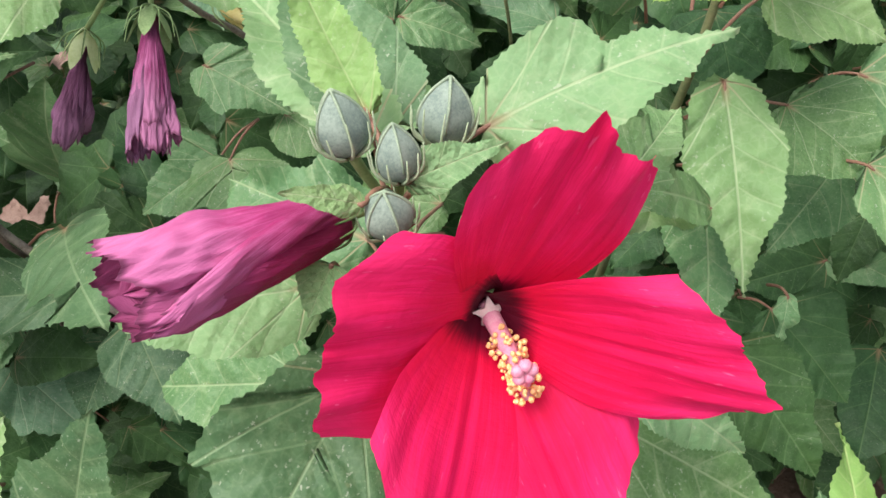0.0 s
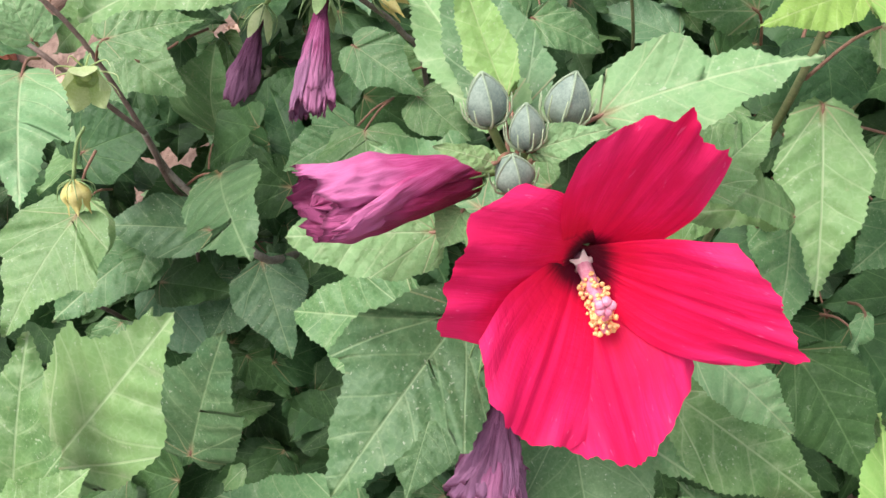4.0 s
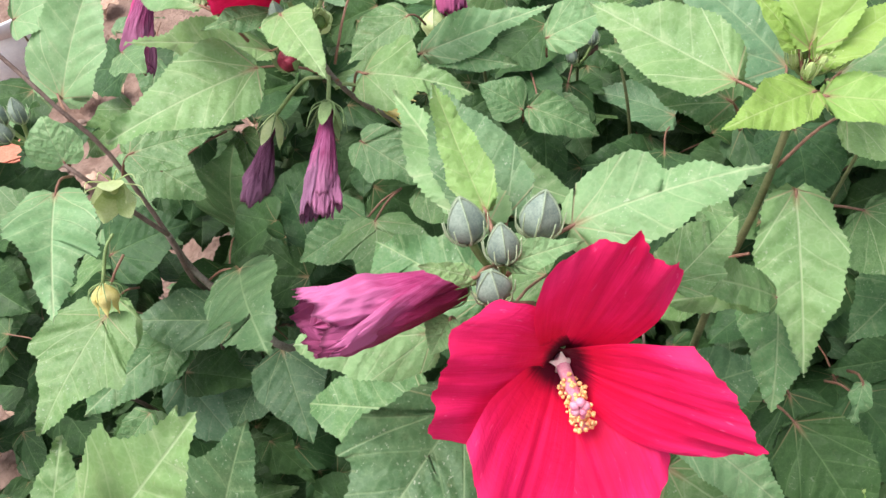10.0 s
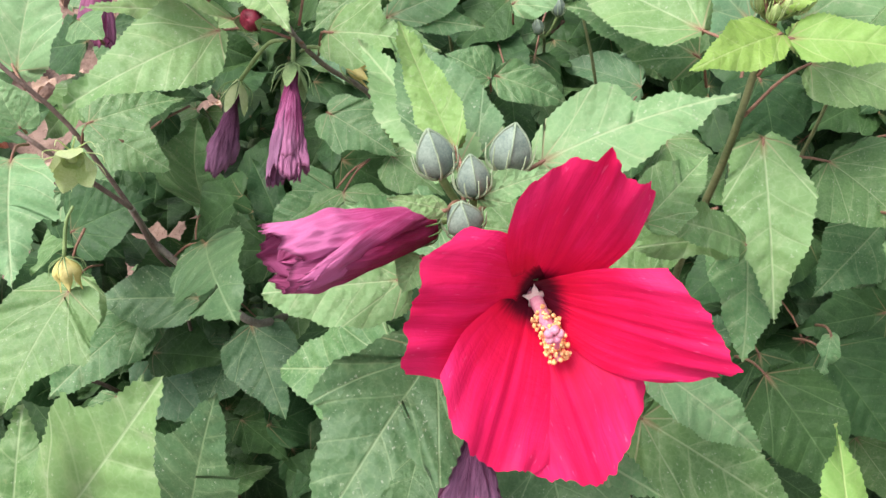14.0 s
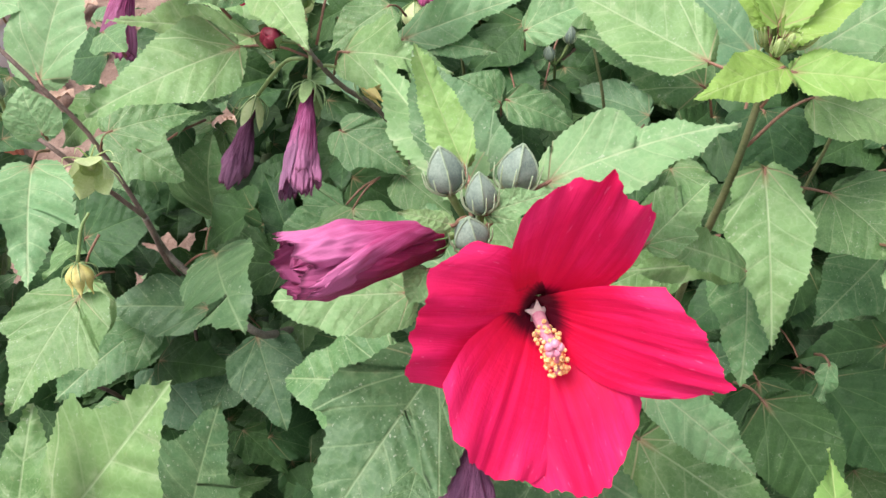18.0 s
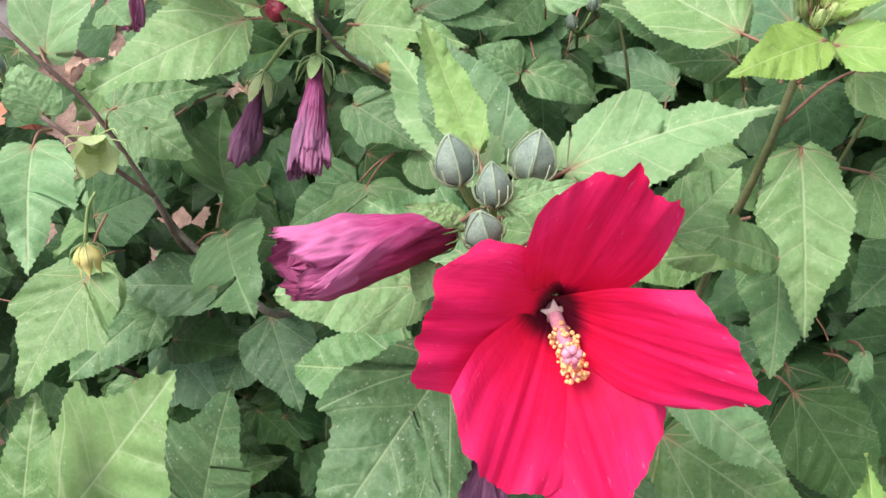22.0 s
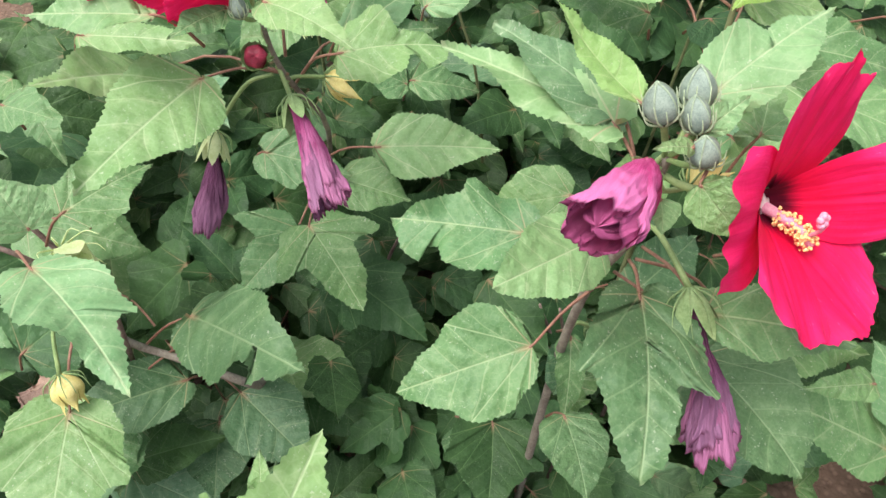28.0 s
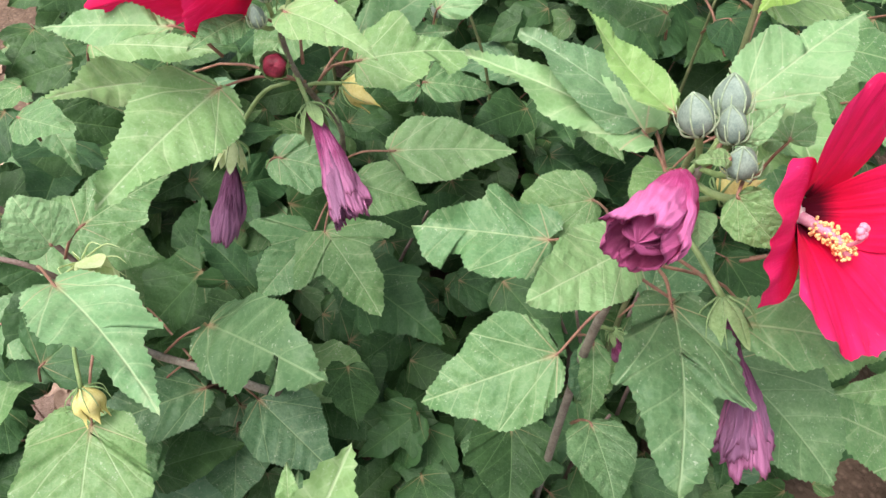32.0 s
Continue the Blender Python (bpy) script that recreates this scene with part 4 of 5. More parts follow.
def furled(plant_ob, base, end, r0, r1, mats, seed, foot=None, sheets=4, neck=0.25, mouth=0.8, twist=1.2, ridge=0.10, squash=0.8, label="", cup=CALYX, cup_size=1.0, rag=0.075, crumple=1.0, layout=None, swell=0.85):
    """A withered bloom: sheets rolled round one another, pleated along their length, torn at the end.
    layout: for each sheet its middle angle, span, reach, girth, mouth, and how far it winds round."""
    rng = random.Random(seed)
    base, end = np.array(base, float), np.array(end, float)
    x, y, z = basis(end - base, (0.2, -0.6, 0.77))
    length = np.linalg.norm(end - base)
    top = part("withered_flower", calyx_mesh(base - x * 0.004, x, 0.024 * cup_size, 0.0085 * cup_size, 1.0, 5, 0.66), cup, plant_ob, label)
    bractlets(top, base - x * 0.003, x, 0.018 * cup_size, 0.007 * cup_size, 9, CALYX, seed + 3, 0.9)
    rows, cols = 46, 72

    def girth_at(u):
        f = max(0.0, (u - neck * 0.3) / max(0.05, 1 - neck * 0.3))
        return r0 + (r1 - r0) * f ** swell

    for q in range(sheets):
        a0, span = 2 * math.pi * q / sheets + rng.uniform(-0.4, 0.4), rng.uniform(2.2, 3.4)
        ph = [rng.uniform(0, 6.28) for _ in range(6)]
        reach, girth, close, wind = rng.uniform(0.84, 1.04), 0.80 + 0.24 * q / max(1, sheets - 1), mouth, twist
        if layout:
            a0, span, reach, girth, close, wind = layout[q]
        verts, uvs = [], []
        for i in range(rows):
            u = i / (rows - 1)
            r = girth_at(u)
            for j in range(cols):
                s = 2 * j / (cols - 1) - 1
                a = a0 + s * span / 2 + wind * u
                tear = 1 - 0.12 * abs(s) ** 3 + rag * (1.2 * noise.noise(Vector((s * 2.0, seed, q))) + 0.7 * noise.noise(Vector((s * 6.0, seed, q + 9.0))) + 0.35 * noise.noise(Vector((s * 17.0, seed, q + 5.0))))
                k = r * (girth - 0.14 * abs(s) ** 4)
                edge = max(0.0, (u - 0.78) / 0.22)
                k *= 1 - (1 - close) * edge ** 1.6 * (0.7 + 0.9 * noise.noise(Vector((a * 1.2, q * 3.0, seed))))
                wander = 1.4 * noise.noise(Vector((u * 2.5, a * 0.8, seed + q)))
                pleat = 0.55 * (0.64 - abs(math.sin(2.5 * a + ph[2] + wander))) + 0.50 * (0.64 - abs(math.sin(5.5 * a + ph[3] - 1.5 * u + 1.6 * wander))) + 0.28 * (0.64 - abs(math.sin(12 * a + ph[4] + 3 * wander)))
                k *= 1 + 2.0 * ridge * (0.25 + 0.75 * u) * pleat
                k *= 1 + crumple * (0.16 * u * noise.noise(Vector((a * 1.3, u * 3, seed + q))) + 0.10 * u * noise.noise(Vector((a * 3.5 + 3 * u, u * 8, seed - q))))
                way = length * (0.03 + 0.97 * u * reach * (1 + (tear - 1) * u * u))
                bow = 0.05 * length * math.sin(math.pi * u)
                verts.append(base + x * way + y * math.cos(a) * k + z * (math.sin(a) * k * squash + bow))
                uvs.append((0.15 + 0.85 * u, s * 0.5))
        part("petal", mesh_of("petal", verts, grid_faces(rows, cols), uvs), mats[q % len(mats)], top)
    verts, uvs, rings = [], [], 26
    for i in range(rings):
        u = 0.45 + 0.46 * i / (rings - 1)
        r = girth_at(u) * 0.68 * max(0.0, 1 - ((u - 0.45) / 0.46) ** 5) ** 0.6
        for j in range(60):
            a = 2 * math.pi * j / 60
            k = r * (1 + 0.10 * math.sin(2 * a + seed + 5 * u) + 0.40 * noise.noise(Vector((math.cos(a) * 2.2, math.sin(a) * 2.2, u * 7 + seed))))
            lean = 0.55 * length * (u - 0.45) ** 1.5 * noise.noise(Vector((math.cos(a) * 1.7, math.sin(a) * 1.7, seed + 4.0)))
            verts.append(base + x * (length * u + lean) + y * math.cos(a) * k + z * (math.sin(a) * k * squash + 0.05 * length * math.sin(math.pi * u)))
            uvs.append((0.3 + 0.6 * u, 0.5 * math.sin(a)))
    part("petal", mesh_of("petal", verts, grid_faces(rings, 60, True), uvs), mats[-1], top, "crumpled inner petal")
    if foot is not None:
        foot = np.array(foot, float)
        part("pedicel", tube([foot, (foot + base) / 2 - x * 0.018, base - x * 0.002], 0.0018, 0.0024, 10, 8), PEDICEL, top)
    return top


furled(main_shrub, (-0.022, 0.000, 0.549), (-0.107, -0.047, 0.580), 0.0095, 0.0215, [CRIMSON, CRIMSON, MAGENTA, MAGENTA, CRIMSON], 21, NODE, 5, 0.1, 0.8, 0.35, 0.060, 1.02,
       "large furled mauve-pink withered hibiscus bloom", rag=0.06, crumple=1.5, swell=0.7,
       layout=((0.15, 2.9, 0.97, 1.00, 0.62, -0.1), (3.9, 2.6, 0.97, 0.94, 0.70, 0.1), (2.75, 2.5, 0.99, 1.03, 0.80, -0.15), (2.35, 0.80, 0.95, 1.12, 0.92, -1.55), (1.0, 2.4, 0.90, 0.80, 0.25, -0.2)))
furled(rear_shrub, (-0.149, 0.330, 0.424), (-0.159, 0.222, 0.378), 0.006, 0.0195, [MAUVE, MAUVE, PURPLE], 22, (-0.150, 0.360, 0.440), 5, 0.5, 0.92, 0.7, 0.12, 0.85,
       "drooping withered purple bloom in a green calyx", CALYX, 1.5, 0.12, crumple=1.5)
furled(rear_shrub, (-0.219, 0.374, 0.376), (-0.259, 0.326, 0.292), 0.0045, 0.0205, [PURPLE], 23, (-0.155, 0.360, 0.435), 5, 0.8, 0.45, 0.8, 0.09, 0.85,
       "drooping dark purple withered bloom in a yellow-green calyx", PODCUP, 1.45, crumple=1.4, swell=0.8)
furled(main_shrub, (-0.004, -0.051, 0.473), (-0.016, -0.127, 0.381), 0.0045, 0.0255, [PURPLE, MAUVE, PURPLE], 24, (0.0, 0.015, 0.475), 6, 1.3, 1.0, 0.6, 0.14, 0.62,
       "long withered purple bloom hanging below the open flower", CALYX, 1.5, 0.085, crumple=2.0)
furled(rear_shrub, (-0.022, 0.69, 0.40), (-0.022, 0.608, 0.334), 0.007, 0.024, [MAGENTA, CRIMSON], 25, (-0.03, 0.67, 0.44), 4, 0.5, 0.8, 0.7, 0.1, 0.8,
       "bright mauve withered bloom among the rear leaves")
furled(rear_shrub, (-0.444, 0.715, 0.362), (-0.474, 0.626, 0.268), 0.009, 0.027, [MAGENTA, MAUVE], 26, None, 4, 0.4, 0.8, 0.7, 0.1, 0.8,
       "hanging mauve withered bloom beside broad leaves")
furled(main_shrub, (0.058, 0.076, 0.232), (0.068, 0.062, 0.190), 0.004, 0.013, [MAUVE, PURPLE, MAUVE], 27, (0.012, 0.064, 0.25), 4, 0.5, 0.7, 0.7, 0.12, 0.8,
       "small crumpled mauve bloom low behind the main stem", CALYX, 0.8, crumple=1.8)

# second open flower with its buds
SECOND, SECOND_AXIS = (-0.179, 0.356, 0.553), (-0.573, 0.817, 0.058)
red_flower(rear_shrub, SECOND, SECOND_AXIS, [
    ((-0.298, 0.390, 0.541), 0.070, 0.05, 0.0, (0.62, 0.80, 0.92, 1.02, 0.90, 0.80, 0.66)),
    ((-0.268, 0.460, 0.600), 0.085, 0.05, 0.0),
    ((-0.200, 0.470, 0.630), 0.085, 0.05, 0.0),
    ((-0.175, 0.385, 0.650), 0.082, 0.03, 0.0),
    ((-0.238, 0.345, 0.526), 0.082, 0.05, 0.0, (0.70, 0.90, 0.97, 1.0, 0.93, 0.86, 0.70)),
], 61, (-0.208, 0.397, 0.555), (-0.215, 0.407, 0.556), "second open red hibiscus flower facing away")
TOP2 = (-0.158, 0.356, 0.500)
bud(rear_shrub, (-0.168, 0.345, 0.533), (-0.166, 0.356, 0.557), 0.0085, TOP2, 31)
bud(rear_shrub, (-0.179, 0.340, 0.514), (-0.181, 0.344, 0.533), 0.0075, TOP2, 32)
bud(rear_shrub, (-0.140, 0.366, 0.520), (-0.139, 0.376, 0.543), 0.0085, TOP2, 33)


def red_bud(plant_ob, base, way, size, foot):
    base = np.array(base, float)
    way = np.array(way, float) / np.linalg.norm(way)
    ob = part("opening_bud", calyx_mesh(base, way, size * 1.9, size * 1.12, -0.1, 5, 0.55), CALYX, plant_ob, "small dark red bud opening from a green calyx")
    x, y, z = basis(way, (0.2, -0.5, 0.8))
    verts = []
    for i in range(12):
        u = i / 11
        for j in range(30):
            a = 2 * math.pi * j / 30
            r = size * 0.92 * max(0.0, 1 - u ** 5) ** 0.5 * (0.82 + 0.18 * math.sin(math.pi * u)) * (1 + 0.12 * (0.6 - abs(math.sin(2.5 * a + 2.2 * u))))
            verts.append(base + x * size * (0.5 + 1.25 * u + 0.10 * u * math.sin(2 * a + 1)) + (y * math.cos(a) + z * math.sin(a)) * r)
    part("furled_petal", mesh_of("petal", verts, grid_faces(12, 30, True) + [tuple(range(330, 360))]), BUDRED, ob)
    bractlets(ob, base, way, size * 1.4, size * 0.8, 9, CALYX, 8, 0.6)
    part("pedicel", tube([foot, (np.array(foot) + base) / 2 - way * 0.006, base], 0.0018, 0.0022, 8, 7), PEDICEL, ob)


red_bud(rear_shrub, (-0.172, 0.334, 0.474), (-0.35, -0.65, 0.65), 0.0115, (-0.152, 0.358, 0.455))


def sepal_mesh(base, way, a, size, spread, seed):
    """One pointed sepal of a cup, bulging at the foot; spread: 0 closed over the pod, 1 wide open."""
    x, y, z = basis(way, (0.3, -0.4, 0.86))
    out = y * math.cos(a) + z * math.sin(a)
    across = np.cross(x, out)
    rows, cols, verts = 12, 9, []
    for i in range(rows):
        u = i / (rows - 1)
        r = size * (0.10 + 0.42 * math.sin(min(1.0, u * 1.45) * math.pi * (0.80 - 0.28 * spread)) + spread * 0.30 * u * u)
        w = size * 0.33 * max(0.02, math.sin(math.pi * (0.14 + 0.86 * u) ** 0.85))
        for j in range(cols):
            s = 2 * j / (cols - 1) - 1
            tilt = s * w / max(r, size * 0.22)
            k = r * (1 + 0.05 * math.cos(s * 3) + 0.05 * noise.noise(Vector((s * 2, u * 3, seed + a))))
            verts.append(np.array(base) + x * size * 1.35 * u * (1 - 0.06 * s * s) + out * k * math.cos(tilt) + across * k * math.sin(tilt))
    return mesh_of("sepal", verts, grid_faces(rows, cols))


def seed_cup(plant_ob, base, way, size, material, foot, label, spread=0.4, seed=0):
    base, foot, way = np.array(base, float), np.array(foot, float), np.array(way, float)
    way /= np.linalg.norm(way)
    ob = part("seed_cup", many([ball(base + way * size * 0.34, size * 0.27, 14, 9)]), CALYX, plant_ob, label)
    for k in range(5):
        part("sepal", sepal_mesh(base, way, 2 * math.pi * k / 5 + seed, size, spread, seed), material, ob)
    bractlets(ob, base, way, size * 0.75, size * 0.42, 9, CALYX, seed, 0.7)
    part("pedicel", tube([foot, (foot + base) / 2 - way * size * 0.35, base + way * size * 0.05], 0.0017, 0.0023, 9, 7), PEDICEL, ob)
    return ob


def panel_mesh(base, way, a, size, lean):
    """One broad flat sepal of an open cup; lean: how far its point bends inward or out."""
    x, y, z = basis(way, (0.3, -0.4, 0.86))
    out = y * math.cos(a) + z * math.sin(a)
    across = np.cross(x, out)
    rows, cols, verts = 14, 9, []
    for i in range(rows):
        u = i / (rows - 1)
        r = size * (0.14 + 0.34 * math.sin(min(1.0, u * 1.7) * math.pi / 2))
        w = r * 0.73 * (1.0 if u < 0.58 else max(0.0, (1 - u) / 0.42) ** 0.75)
        for j in range(cols):
            s = 2 * j / (cols - 1) - 1
            bend = lean * size * max(0.0, u - 0.5) ** 1.4
            verts.append(np.array(base) + x * size * (u - 0.25 * abs(lean) * max(0.0, u - 0.6)) + out * (r + bend - 0.05 * size * (1 - s * s) * u) + across * s * w)
    return mesh_of("sepal", verts, grid_faces(rows, cols))


def open_cup(plant_ob, base, way, size, foot):
    """An empty seed cup: five pale sepals joined into a bell with a flared rim."""
    base, foot, way = np.array(base, float), np.array(foot, float), np.array(way, float)
    way /= np.linalg.norm(way)
    ob = part("seed_cup", calyx_mesh(base, way, size * 0.30, size * 0.30, 0.0, 5, 0.0, 8, 30), PODCUP, plant_ob, "pale green open seed cup with five sepals")
    for k in range(5):
        part("sepal", panel_mesh(base, way, 2 * math.pi * (k / 5 + 0.05), size, (-0.35, 0.30, 0.55, 0.55, 0.30)[k]), PODCUP, ob)
    part("seed_pod", many([ball(base + way * size * 0.16, size * 0.16, 14, 9)]), PODCUP, ob)
    bractlets(ob, base - way * size * 0.05, way, size * 0.7, size * 0.50, 10, PODCUP, 41, 0.7)
    part("pedicel", tube([foot, (foot + base) / 2 - way * size * 0.3, base + way * size * 0.05], 0.0017, 0.0023, 9, 7), PEDICEL, ob)


open_cup(pod_shrub, (-0.385, 0.300, 0.360), (0.30, -0.90, 0.02), 0.037, (-0.398, 0.322, 0.325))
seed_cup(pod_shrub, (-0.434, 0.264, 0.243), (0.05, -0.55, -0.83), 0.029, STRAW, (-0.415, 0.300, 0.285), "dry yellow drooping seed cup", 0.1, 42)
seed_cup(rear_shrub, (-0.103, 0.362, 0.414), (0.75, -0.25, -0.45), 0.030, STRAW, (-0.145, 0.36, 0.420), "dry yellow seed cup beside a withered bloom", 0.55, 43)
seed_cup(main_shrub, (0.030, 0.004, 0.508), (0.85, 0.1, 0.10), 0.026, STRAW, (0.005, 0.010, 0.520), "pale yellow dry calyx behind the open flower", 0.1, 44)
seed_cup(rear_shrub, (-0.045, 0.62, 0.34), (0.0, -0.5, -0.8), 0.034, PODCUP, (-0.04, 0.64, 0.38), "yellow-green seed cup among the rear leaves", 0.0, 46)
seed_cup(rear_shrub, (-0.150, 0.372, 0.490), (0.2, -0.6, 0.5), 0.024, PODCUP, (-0.155, 0.36, 0.47), "small yellow-green calyx", 0.1, 47)
for k, (a, b) in enumerate((((0.144, 0.685, 0.235), (0.144, 0.690, 0.260)), ((0.181, 0.672, 0.232), (0.181, 0.678, 0.257)), ((0.150, 0.655, 0.215), (0.147, 0.655, 0.238)))):
    bud(right_shrub, a, b, 0.009, (0.165, 0.68, 0.19), 51 + k, 8)
for k, (a, b) in enumerate((((-0.471, 0.346, 0.413), (-0.473, 0.354, 0.438)), ((-0.495, 0.352, 0.408), (-0.499, 0.358, 0.432)), ((-0.483, 0.328, 0.405), (-0.488, 0.330, 0.427)))):
    bud(pod_shrub, a, b, 0.0088, (-0.481, 0.351, 0.381), 55 + k, 8)
# tight young buds in the heart of the yellow-green shoot, wrapped in thin bractlets
for k in range(8):
    a, far = 2.4 * k, 0.0065 * math.sqrt(k)
    c = np.array((0.236 + far * math.cos(a), 0.178 + far * math.sin(a), 0.556))
    tip = c + np.array((0.005 * math.cos(a), 0.005 * math.sin(a), 0.015))
    small = bud(right_shrub, c, tip, 0.0040, (0.235, 0.178, 0.545), 70 + k, 0, "tiny bud in the heart of a young shoot", YOUNGBUD)
    bractlets(small, c - (0, 0, 0.002), tip - c, 0.019, 0.0042, 9, PODCUP if k % 2 else YOUNGBUD, 80 + k, 0.25)


# ---- stems ----
def stem(plant_ob, points, r0, r1, material=BARK, name="stem", n=22):
    return part(name, tube(points, r0, r1, n, 9, 0.12), material, plant_ob)


stem(main_shrub, [(0.03, 0.10, -0.40), (0.01, 0.07, 0.15), (0.0, 0.045, 0.36), (0.003, 0.018, 0.455), (0.0, 0.006, 0.55)], 0.0055, 0.0032)
stem(right_shrub, [(0.25, 0.24, -0.40), (0.235, 0.20, 0.2), (0.232, 0.172, 0.42), (0.235, 0.178, 0.555)], 0.0050, 0.0026, GREENSTEM)
stem(rear_shrub, [(-0.05, 0.58, -0.40), (-0.06, 0.50, 0.15), (-0.085, 0.43, 0.30), (-0.125, 0.375, 0.39), (-0.150, 0.358, 0.45), (-0.160, 0.356, 0.51)], 0.0040, 0.0022)
stem(pod_shrub, [(-0.375, 0.47, -0.40), (-0.385, 0.40, 0.0), (-0.378, 0.345, 0.14), (-0.375, 0.335, 0.24), (-0.408, 0.359, 0.350), (-0.443, 0.369, 0.412), (-0.487, 0.394, 0.461), (-0.56, 0.43, 0.54)], 0.0034, 0.0021, TWIG)
stem(pod_shrub, [(-0.375, 0.335, 0.24), (-0.380, 0.357, 0.148), (-0.326, 0.318, 0.116), (-0.263, 0.271, 0.081), (-0.24, 0.38, -0.08), (-0.23, 0.44, -0.40)], 0.0040, 0.0062)
stem(pod_shrub, [(-0.375, 0.335, 0.24), (-0.400, 0.318, 0.315), (-0.425, 0.315, 0.365), (-0.458, 0.335, 0.378), (-0.482, 0.352, 0.385)], 0.0030, 0.0020, TWIG)
for points in (((0.19, 0.75, -0.40), (0.17, 0.70, 0.1), (0.163, 0.68, 0.20)), ((0.30, 0.62, -0.40), (0.24, 0.6, 0.1), (0.20, 0.62, 0.28)),
               ((0.45, 0.45, -0.40), (0.47, 0.42, 0.15), (0.46, 0.40, 0.33)), ((0.06, 0.8, -0.40), (0.02, 0.72, 0.2), (-0.03, 0.67, 0.44))):
    stem(right_shrub, points, 0.0036, 0.0018, GREENSTEM)


def inner_stems():
    """Woody canes that carry the lower leaves, from the soil into each shrub."""
    rng = random.Random(15)
    for owner in (main_shrub, right_shrub, rear_shrub, pod_shrub):
        x, y = owner.location.xy
        for k in range(6):
            a = 2 * math.pi * (k + rng.random()) / 6
            low, high = rng.uniform(0.03, 0.06), rng.uniform(0.08, 0.15)
            points = [(x + low * math.cos(a), y + low * math.sin(a), -0.40), (x + 0.6 * high * math.cos(a), y + 0.6 * high * math.sin(a), -0.12),
                      (x + high * math.cos(a), y + high * math.sin(a), rng.uniform(-0.10, 0.05))]
            stem(owner, points, 0.0042, 0.002, TWIG)


inner_stems()


# ---- leaves deeper in the shrubs, alike in kind ----
def leaf_kinds(n=34, m=5):
    rng = random.Random(5)
    kinds = []
    for k, (left, right, ratio) in enumerate((("ovate", "ovate", 0.60), ("lobed", "ovate", 0.72), ("round", "round", 0.70), ("ovate", "lobed", 0.72), ("trident", "trident", 0.85),
                                              ("ovate", "ovate", 0.55), ("lobed", "lobed", 0.80), ("round", "ovate", 0.66))):
        kinds.append(blade(1.0, ratio / 2, left, right, rng.uniform(-0.02, 0.08), rng.uniform(0.05, 0.3), 0.045, 900 + k, n=n, m=m))
    return kinds


def leaf_pose(rng, at):
    """The axes and length of a leaf that hangs outwards and faces the light."""
    way = np.array((rng.uniform(-1, 1), rng.uniform(-1.0, 0.55), rng.uniform(-0.55, 0.15)))
    return basis(way, SKYWARD + np.array((rng.uniform(-0.5, 0.5), rng.uniform(-0.4, 0.4), 0))), rng.uniform(0.085, 0.145)


def deep_leaves():
    rng = random.Random(5)
    kinds = []
    for pts, faces, uvs in leaf_kinds():
        meshes = []
        for mat in ("mid", "dark", "blue"):
            me = mesh_of("leaf", pts, faces, uvs)
            me.materials.append(LEAF[mat])
            meshes.append(me)
        kinds.append(meshes)
    stalk = tube([(-0.75, 0.05, -0.30), (-0.4, 0.0, -0.10), (0, 0, 0), (0.05, 0, 0.002)], 0.014, 0.008, 8, 5)
    stalk.materials.append(PETIOLE)
    right, up, ahead = np.array((1.0, 0, 0)), np.array((0, 0.78, 0.62)), np.array((0.0, 0.62, -0.78))
    eye = np.array((-0.1, -0.25, 0.87))
    shrubs = {main_shrub: 0, right_shrub: 0, rear_shrub: 0, pod_shrub: 0}
    for _ in range(6000):
        a, b, d = rng.uniform(-0.8, 0.85) if rng.random() < 0.75 else rng.uniform(0.35, 0.9), rng.uniform(-0.55, 0.6), 0.97 + 0.55 * rng.random() ** 0.9
        if b > 0.30:
            d += (b - 0.30) * 0.7
        if a > 0.42 and b > -0.25:
            d -= 0.12
        at = eye + right * a + up * b + ahead * d
        if at[2] < -0.33 or (a < -0.25 and rng.random() < 0.35) or rng.random() < 0.3:
            continue
        if math.hypot(at[0] - 0.58 - 0.25 * at[2], at[1] - 0.02) < 0.09 or (at[0] < -0.55 and at[1] > 0.7):
            continue
        ray = at - eye
        far = np.linalg.norm(ray)
        if any(abs(q[0] - at[0]) < 0.4 and np.linalg.norm(q - eye) > far - 0.05 and np.linalg.norm(np.cross(q - eye, ray)) / far < 0.055 for q in SHOWN):
            continue
        (x, y, z), size = leaf_pose(rng, at)
        owner = min(shrubs, key=lambda s: (s.location.xy - Vector(at[:2])).length)
        if shrubs[owner] >= 290:
            continue
        shrubs[owner] += 1
        # four in five get the darkest green, its colour standing in for shade
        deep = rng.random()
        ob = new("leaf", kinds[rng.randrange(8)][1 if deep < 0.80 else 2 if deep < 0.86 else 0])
        ob.parent = owner
        ob.matrix_parent_inverse = owner.matrix_world.inverted()
        ob.matrix_basis = Matrix(((x[0], y[0], z[0], at[0]), (x[1], y[1], z[1], at[1]), (x[2], y[2], z[2], at[2]), (0, 0, 0, 1))) @ Matrix.Scale(size, 4)
        if rng.random() < 0.12:
            st = new("petiole", stalk)
            st.parent = ob


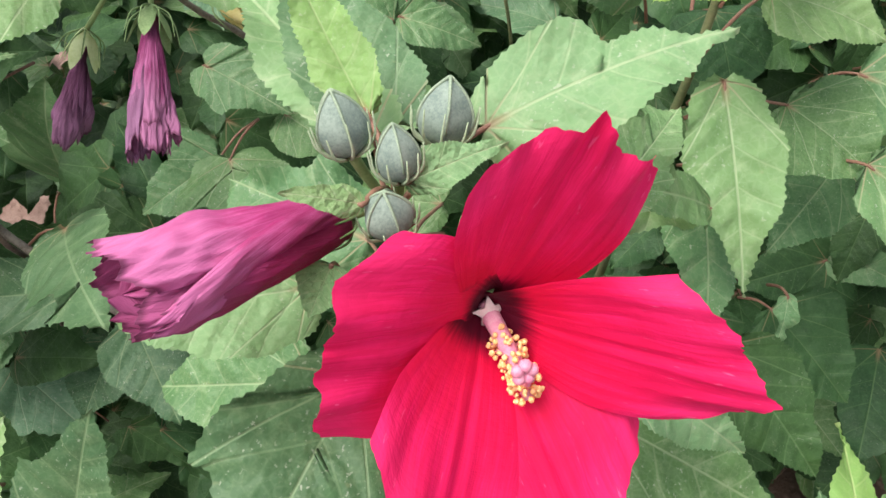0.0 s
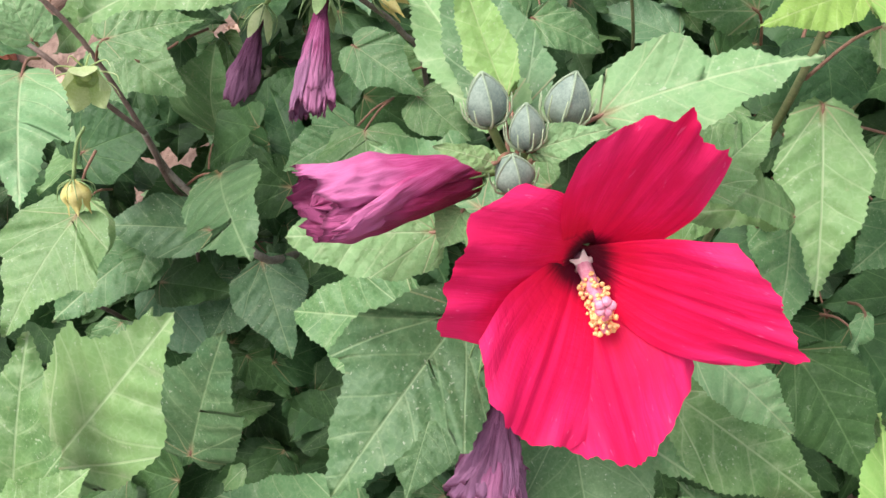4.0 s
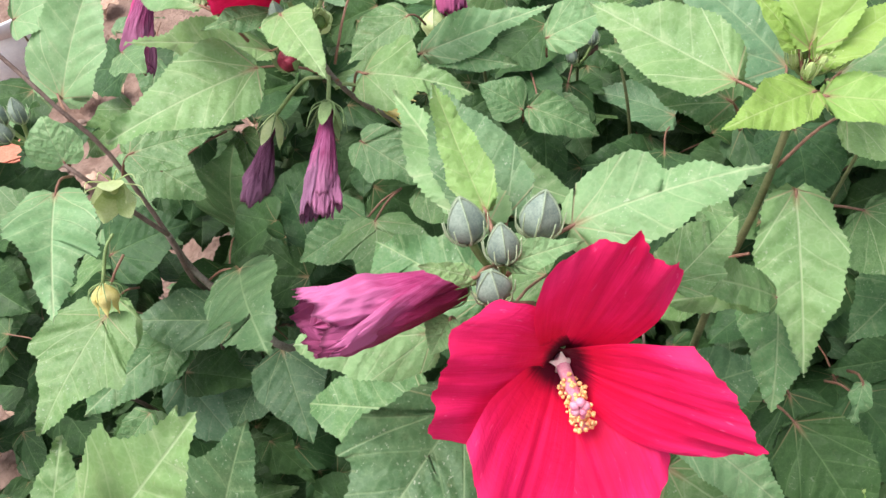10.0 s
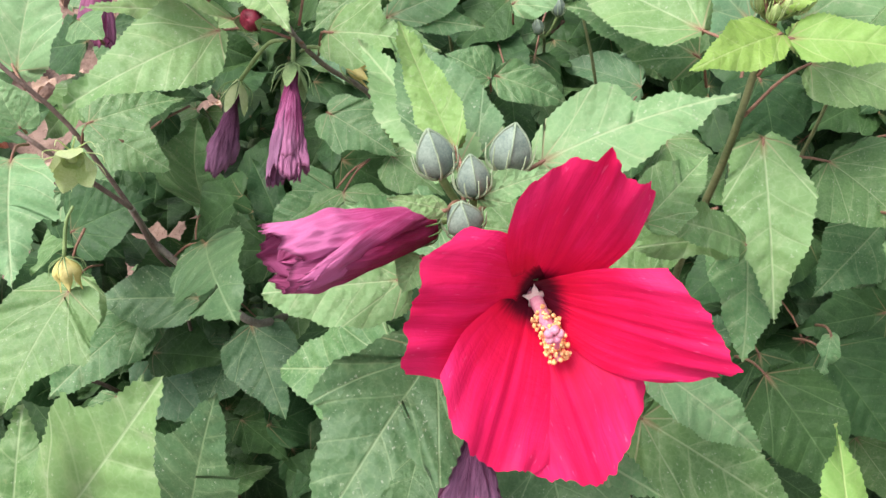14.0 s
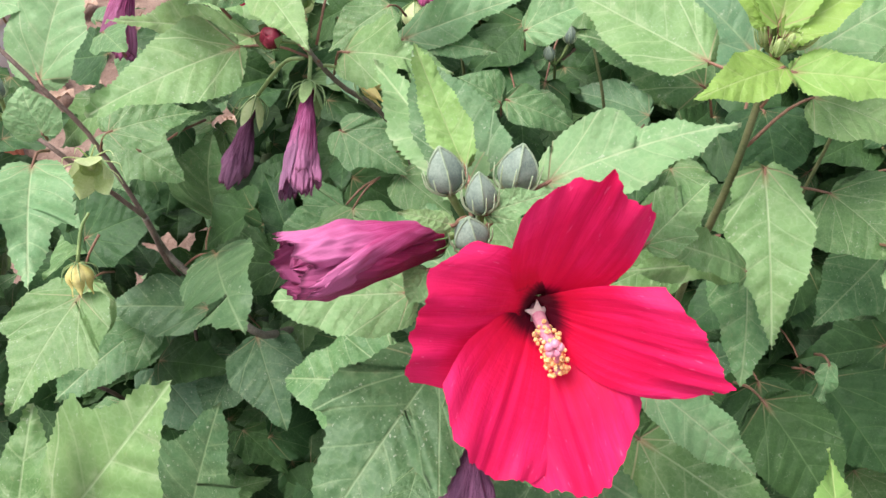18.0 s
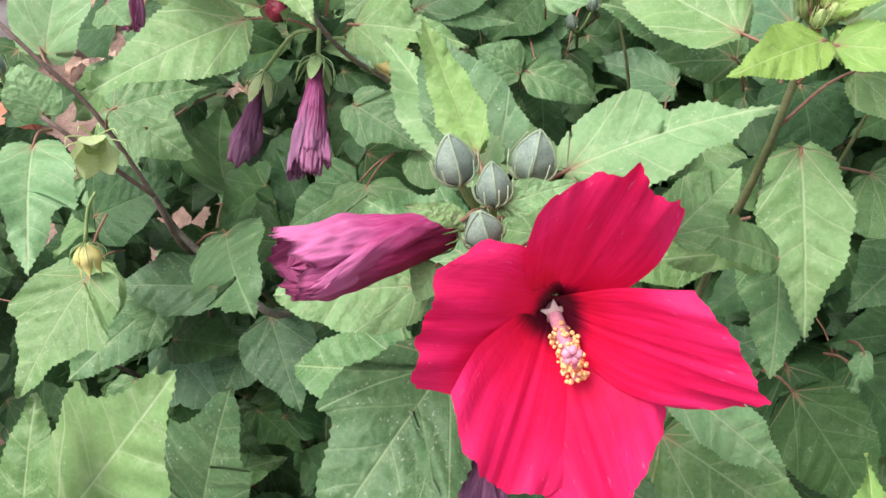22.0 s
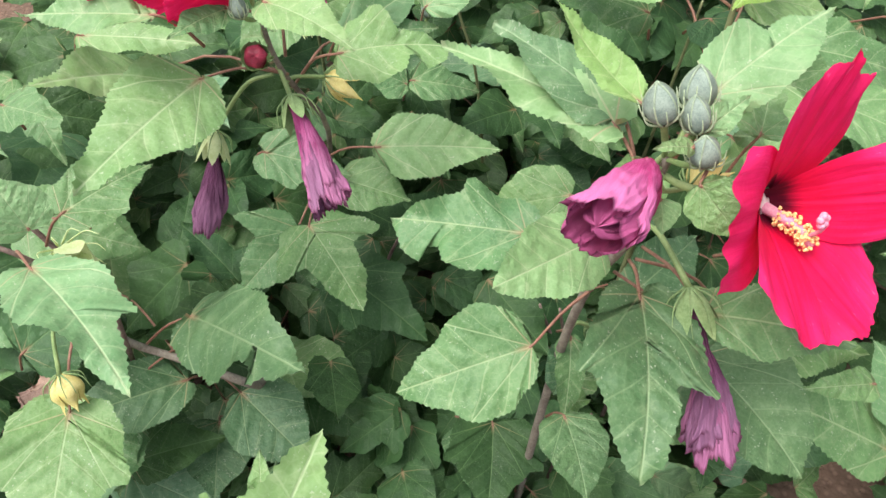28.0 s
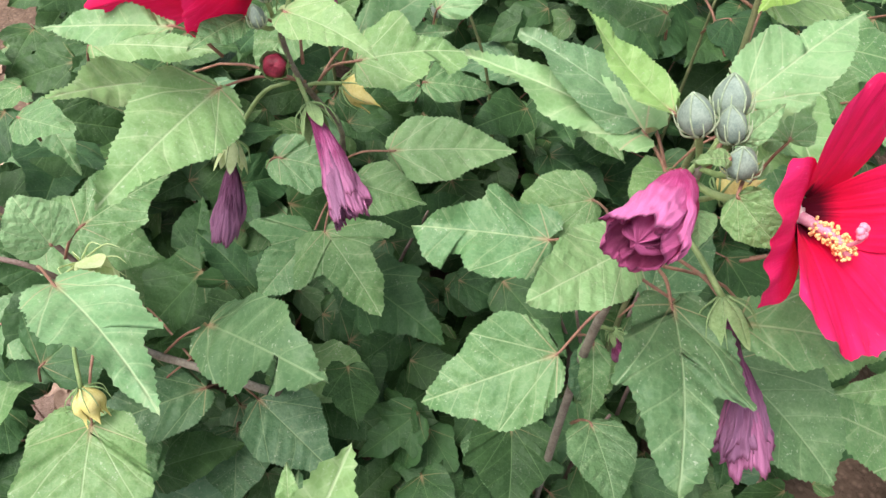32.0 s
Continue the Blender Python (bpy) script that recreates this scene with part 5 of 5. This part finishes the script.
def far_foliage():
    """The thicket behind and beside the shrubs, and the low leaves on the soil."""
    rng = random.Random(9)
    kinds = leaf_kinds()
    heaps = {"mid": ([], [], []), "dark": ([], [], []), "blue": ([], [], [])}
    coarse = leaf_kinds(22, 4)
    for k in range(3050):
        behind = k >= 1050
        where = rng.random()
        if behind:
            at = np.array((rng.uniform(-0.42, 1.9), 0.72 + 1.7 * rng.random() ** 1.2, 0))
            if at[0] < -0.38 + 0.25 * noise.noise(Vector((at[1] * 2.0, 3.0, 1.0))):
                continue
            at[2] = rng.uniform(-0.32, 0.16) + 0.14 * max(0.0, at[1] - 0.7)
        elif where < 0.50:
            at = np.array((0.55 + 0.9 * rng.random() ** 1.5, rng.uniform(-0.35, 1.0), rng.uniform(-0.33, 0.25)))
        else:
            at = np.array((rng.uniform(-0.75, 0.8), rng.uniform(-0.25, 1.1), rng.uniform(-0.36, -0.12)))
            if at[0] < -0.3 and rng.random() < 0.5:
                continue
        if math.hypot(at[0] - 0.60, at[1] - 0.02) < 0.14 or (at[0] < -0.5 and at[1] > 0.55 and rng.random() < 0.9):
            continue
        (x, y, z), size = leaf_pose(rng, at)
        pts, faces, uvs = (coarse if behind else kinds)[rng.randrange(8)]
        # mostly the darkest green, which has the thicket's shade mixed into it
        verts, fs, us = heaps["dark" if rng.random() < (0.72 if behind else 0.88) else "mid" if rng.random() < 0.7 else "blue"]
        first = len(verts)
        verts.extend(at + (pts[:, :1] * x + pts[:, 1:2] * y + pts[:, 2:] * z) * size)
        fs.extend(tuple(first + i for i in f) for f in faces)
        us.extend(uvs)
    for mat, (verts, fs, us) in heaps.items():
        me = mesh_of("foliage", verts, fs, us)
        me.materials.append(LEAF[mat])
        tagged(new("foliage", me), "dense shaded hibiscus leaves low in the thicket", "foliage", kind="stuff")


def leaf_litter():
    rng = random.Random(31)
    pts, faces, uvs = blade(1.0, 0.33, "ovate", "round", 0.12, 0.5, 0.16, 77, n=18, m=4)
    verts, fs = [], []
    for _ in range(260):
        at = np.array((rng.uniform(-1.3, 0.9), rng.uniform(-0.3, 1.9), -0.355))
        if at[0] > -0.35 and rng.random() < 0.5:
            continue
        t, size = rng.uniform(0, 6.28), rng.uniform(0.03, 0.09)
        x, y, z = basis((math.cos(t), math.sin(t), rng.uniform(-0.3, 0.3)), (rng.uniform(-0.5, 0.5), rng.uniform(-0.5, 0.5), 1))
        first = len(verts)
        verts.extend(at + (pts[:, :1] * x + pts[:, 1:2] * y + pts[:, 2:] * z) * size)
        fs.extend(tuple(first + i for i in f) for f in faces)
    me = mesh_of("leaf_litter", verts, fs)
    me.materials.append(DRY)
    tagged(new("leaf_litter", me), "dry pinkish-brown fallen leaves on the soil", "litter", kind="stuff")


deep_leaves()
far_foliage()
leaf_litter()


# ---- things on the path beside the shrubs ----
def lathe(profile, at, sides=48):
    verts = [(at[0] + r * math.cos(a), at[1] + r * math.sin(a), at[2] + h) for r, h in profile for a in np.linspace(0, 2 * np.pi, sides, endpoint=False)]
    return mesh_of("lathe", verts, grid_faces(len(profile), sides, True) + [tuple(range(sides))[::-1]])


def planter(at):
    pot = new("plant_pot")
    pot.location = at
    bpy.context.view_layer.update()
    tagged(pot, "white plastic plant pot standing on the path", "pot")
    part("body", lathe([(0.105, 0.0), (0.110, 0.004), (0.138, 0.225), (0.134, 0.226), (0.107, 0.012), (0.0, 0.010)], at), WHITE, pot)
    part("rim", lathe([(0.137, 0.200), (0.150, 0.204), (0.152, 0.240), (0.148, 0.244), (0.138, 0.240), (0.135, 0.204)], at), WHITE, pot)
    soil = lathe([(0.0, 0.205), (0.06, 0.212), (0.132, 0.202)], at)
    part("potting_soil", soil, SOIL, pot, "dark soil filling the pot")


def brick(at, turn):
    bm = bmesh.new()
    bmesh.ops.create_cube(bm, size=1.0)
    bmesh.ops.scale(bm, vec=(0.22, 0.105, 0.07), verts=bm.verts)
    bmesh.ops.bevel(bm, geom=bm.edges[:], offset=0.005, segments=2, affect="EDGES")
    bmesh.ops.subdivide_edges(bm, edges=[e for e in bm.edges if e.calc_length() > 0.03], cuts=5, use_grid_fill=True)
    for v in bm.verts:
        v.co += v.normal * 0.003 * noise.noise(v.co * 40)
    me = bpy.data.meshes.new("brick")
    bm.to_mesh(me)
    bm.free()
    me.materials.append(TERRACOTTA)
    ob = tagged(new("brick", me), "weathered red clay brick lying on bare earth", "brick")
    ob.matrix_world = pose(*at, 0, 0, turn)


def pebbles():
    rng = random.Random(44)
    stones = []
    for _ in range(170):
        x, y = rng.uniform(-2.0, -0.5), rng.uniform(0.4, 2.6)
        r = 0.004 + 0.016 * rng.random() ** 3
        z = -0.38 + 0.03 * noise.noise(Vector((x * 3, y * 3, 0))) + 0.012 * noise.noise(Vector((x * 14, y * 14, 5)))
        stones.append(ball((x, y, z + r * 0.2), r, 7, 5, (rng.uniform(0.8, 1.5), rng.uniform(0.8, 1.4), 0.7)))
    me = many(stones)
    me.materials.append(STONE)
    tagged(new("pebbles", me), "small pinkish stones scattered on the path", "pebbles", kind="stuff")


planter((-1.27, 1.56, -0.385))
brick((-1.175, 1.14, -0.345), 25)
pebbles()
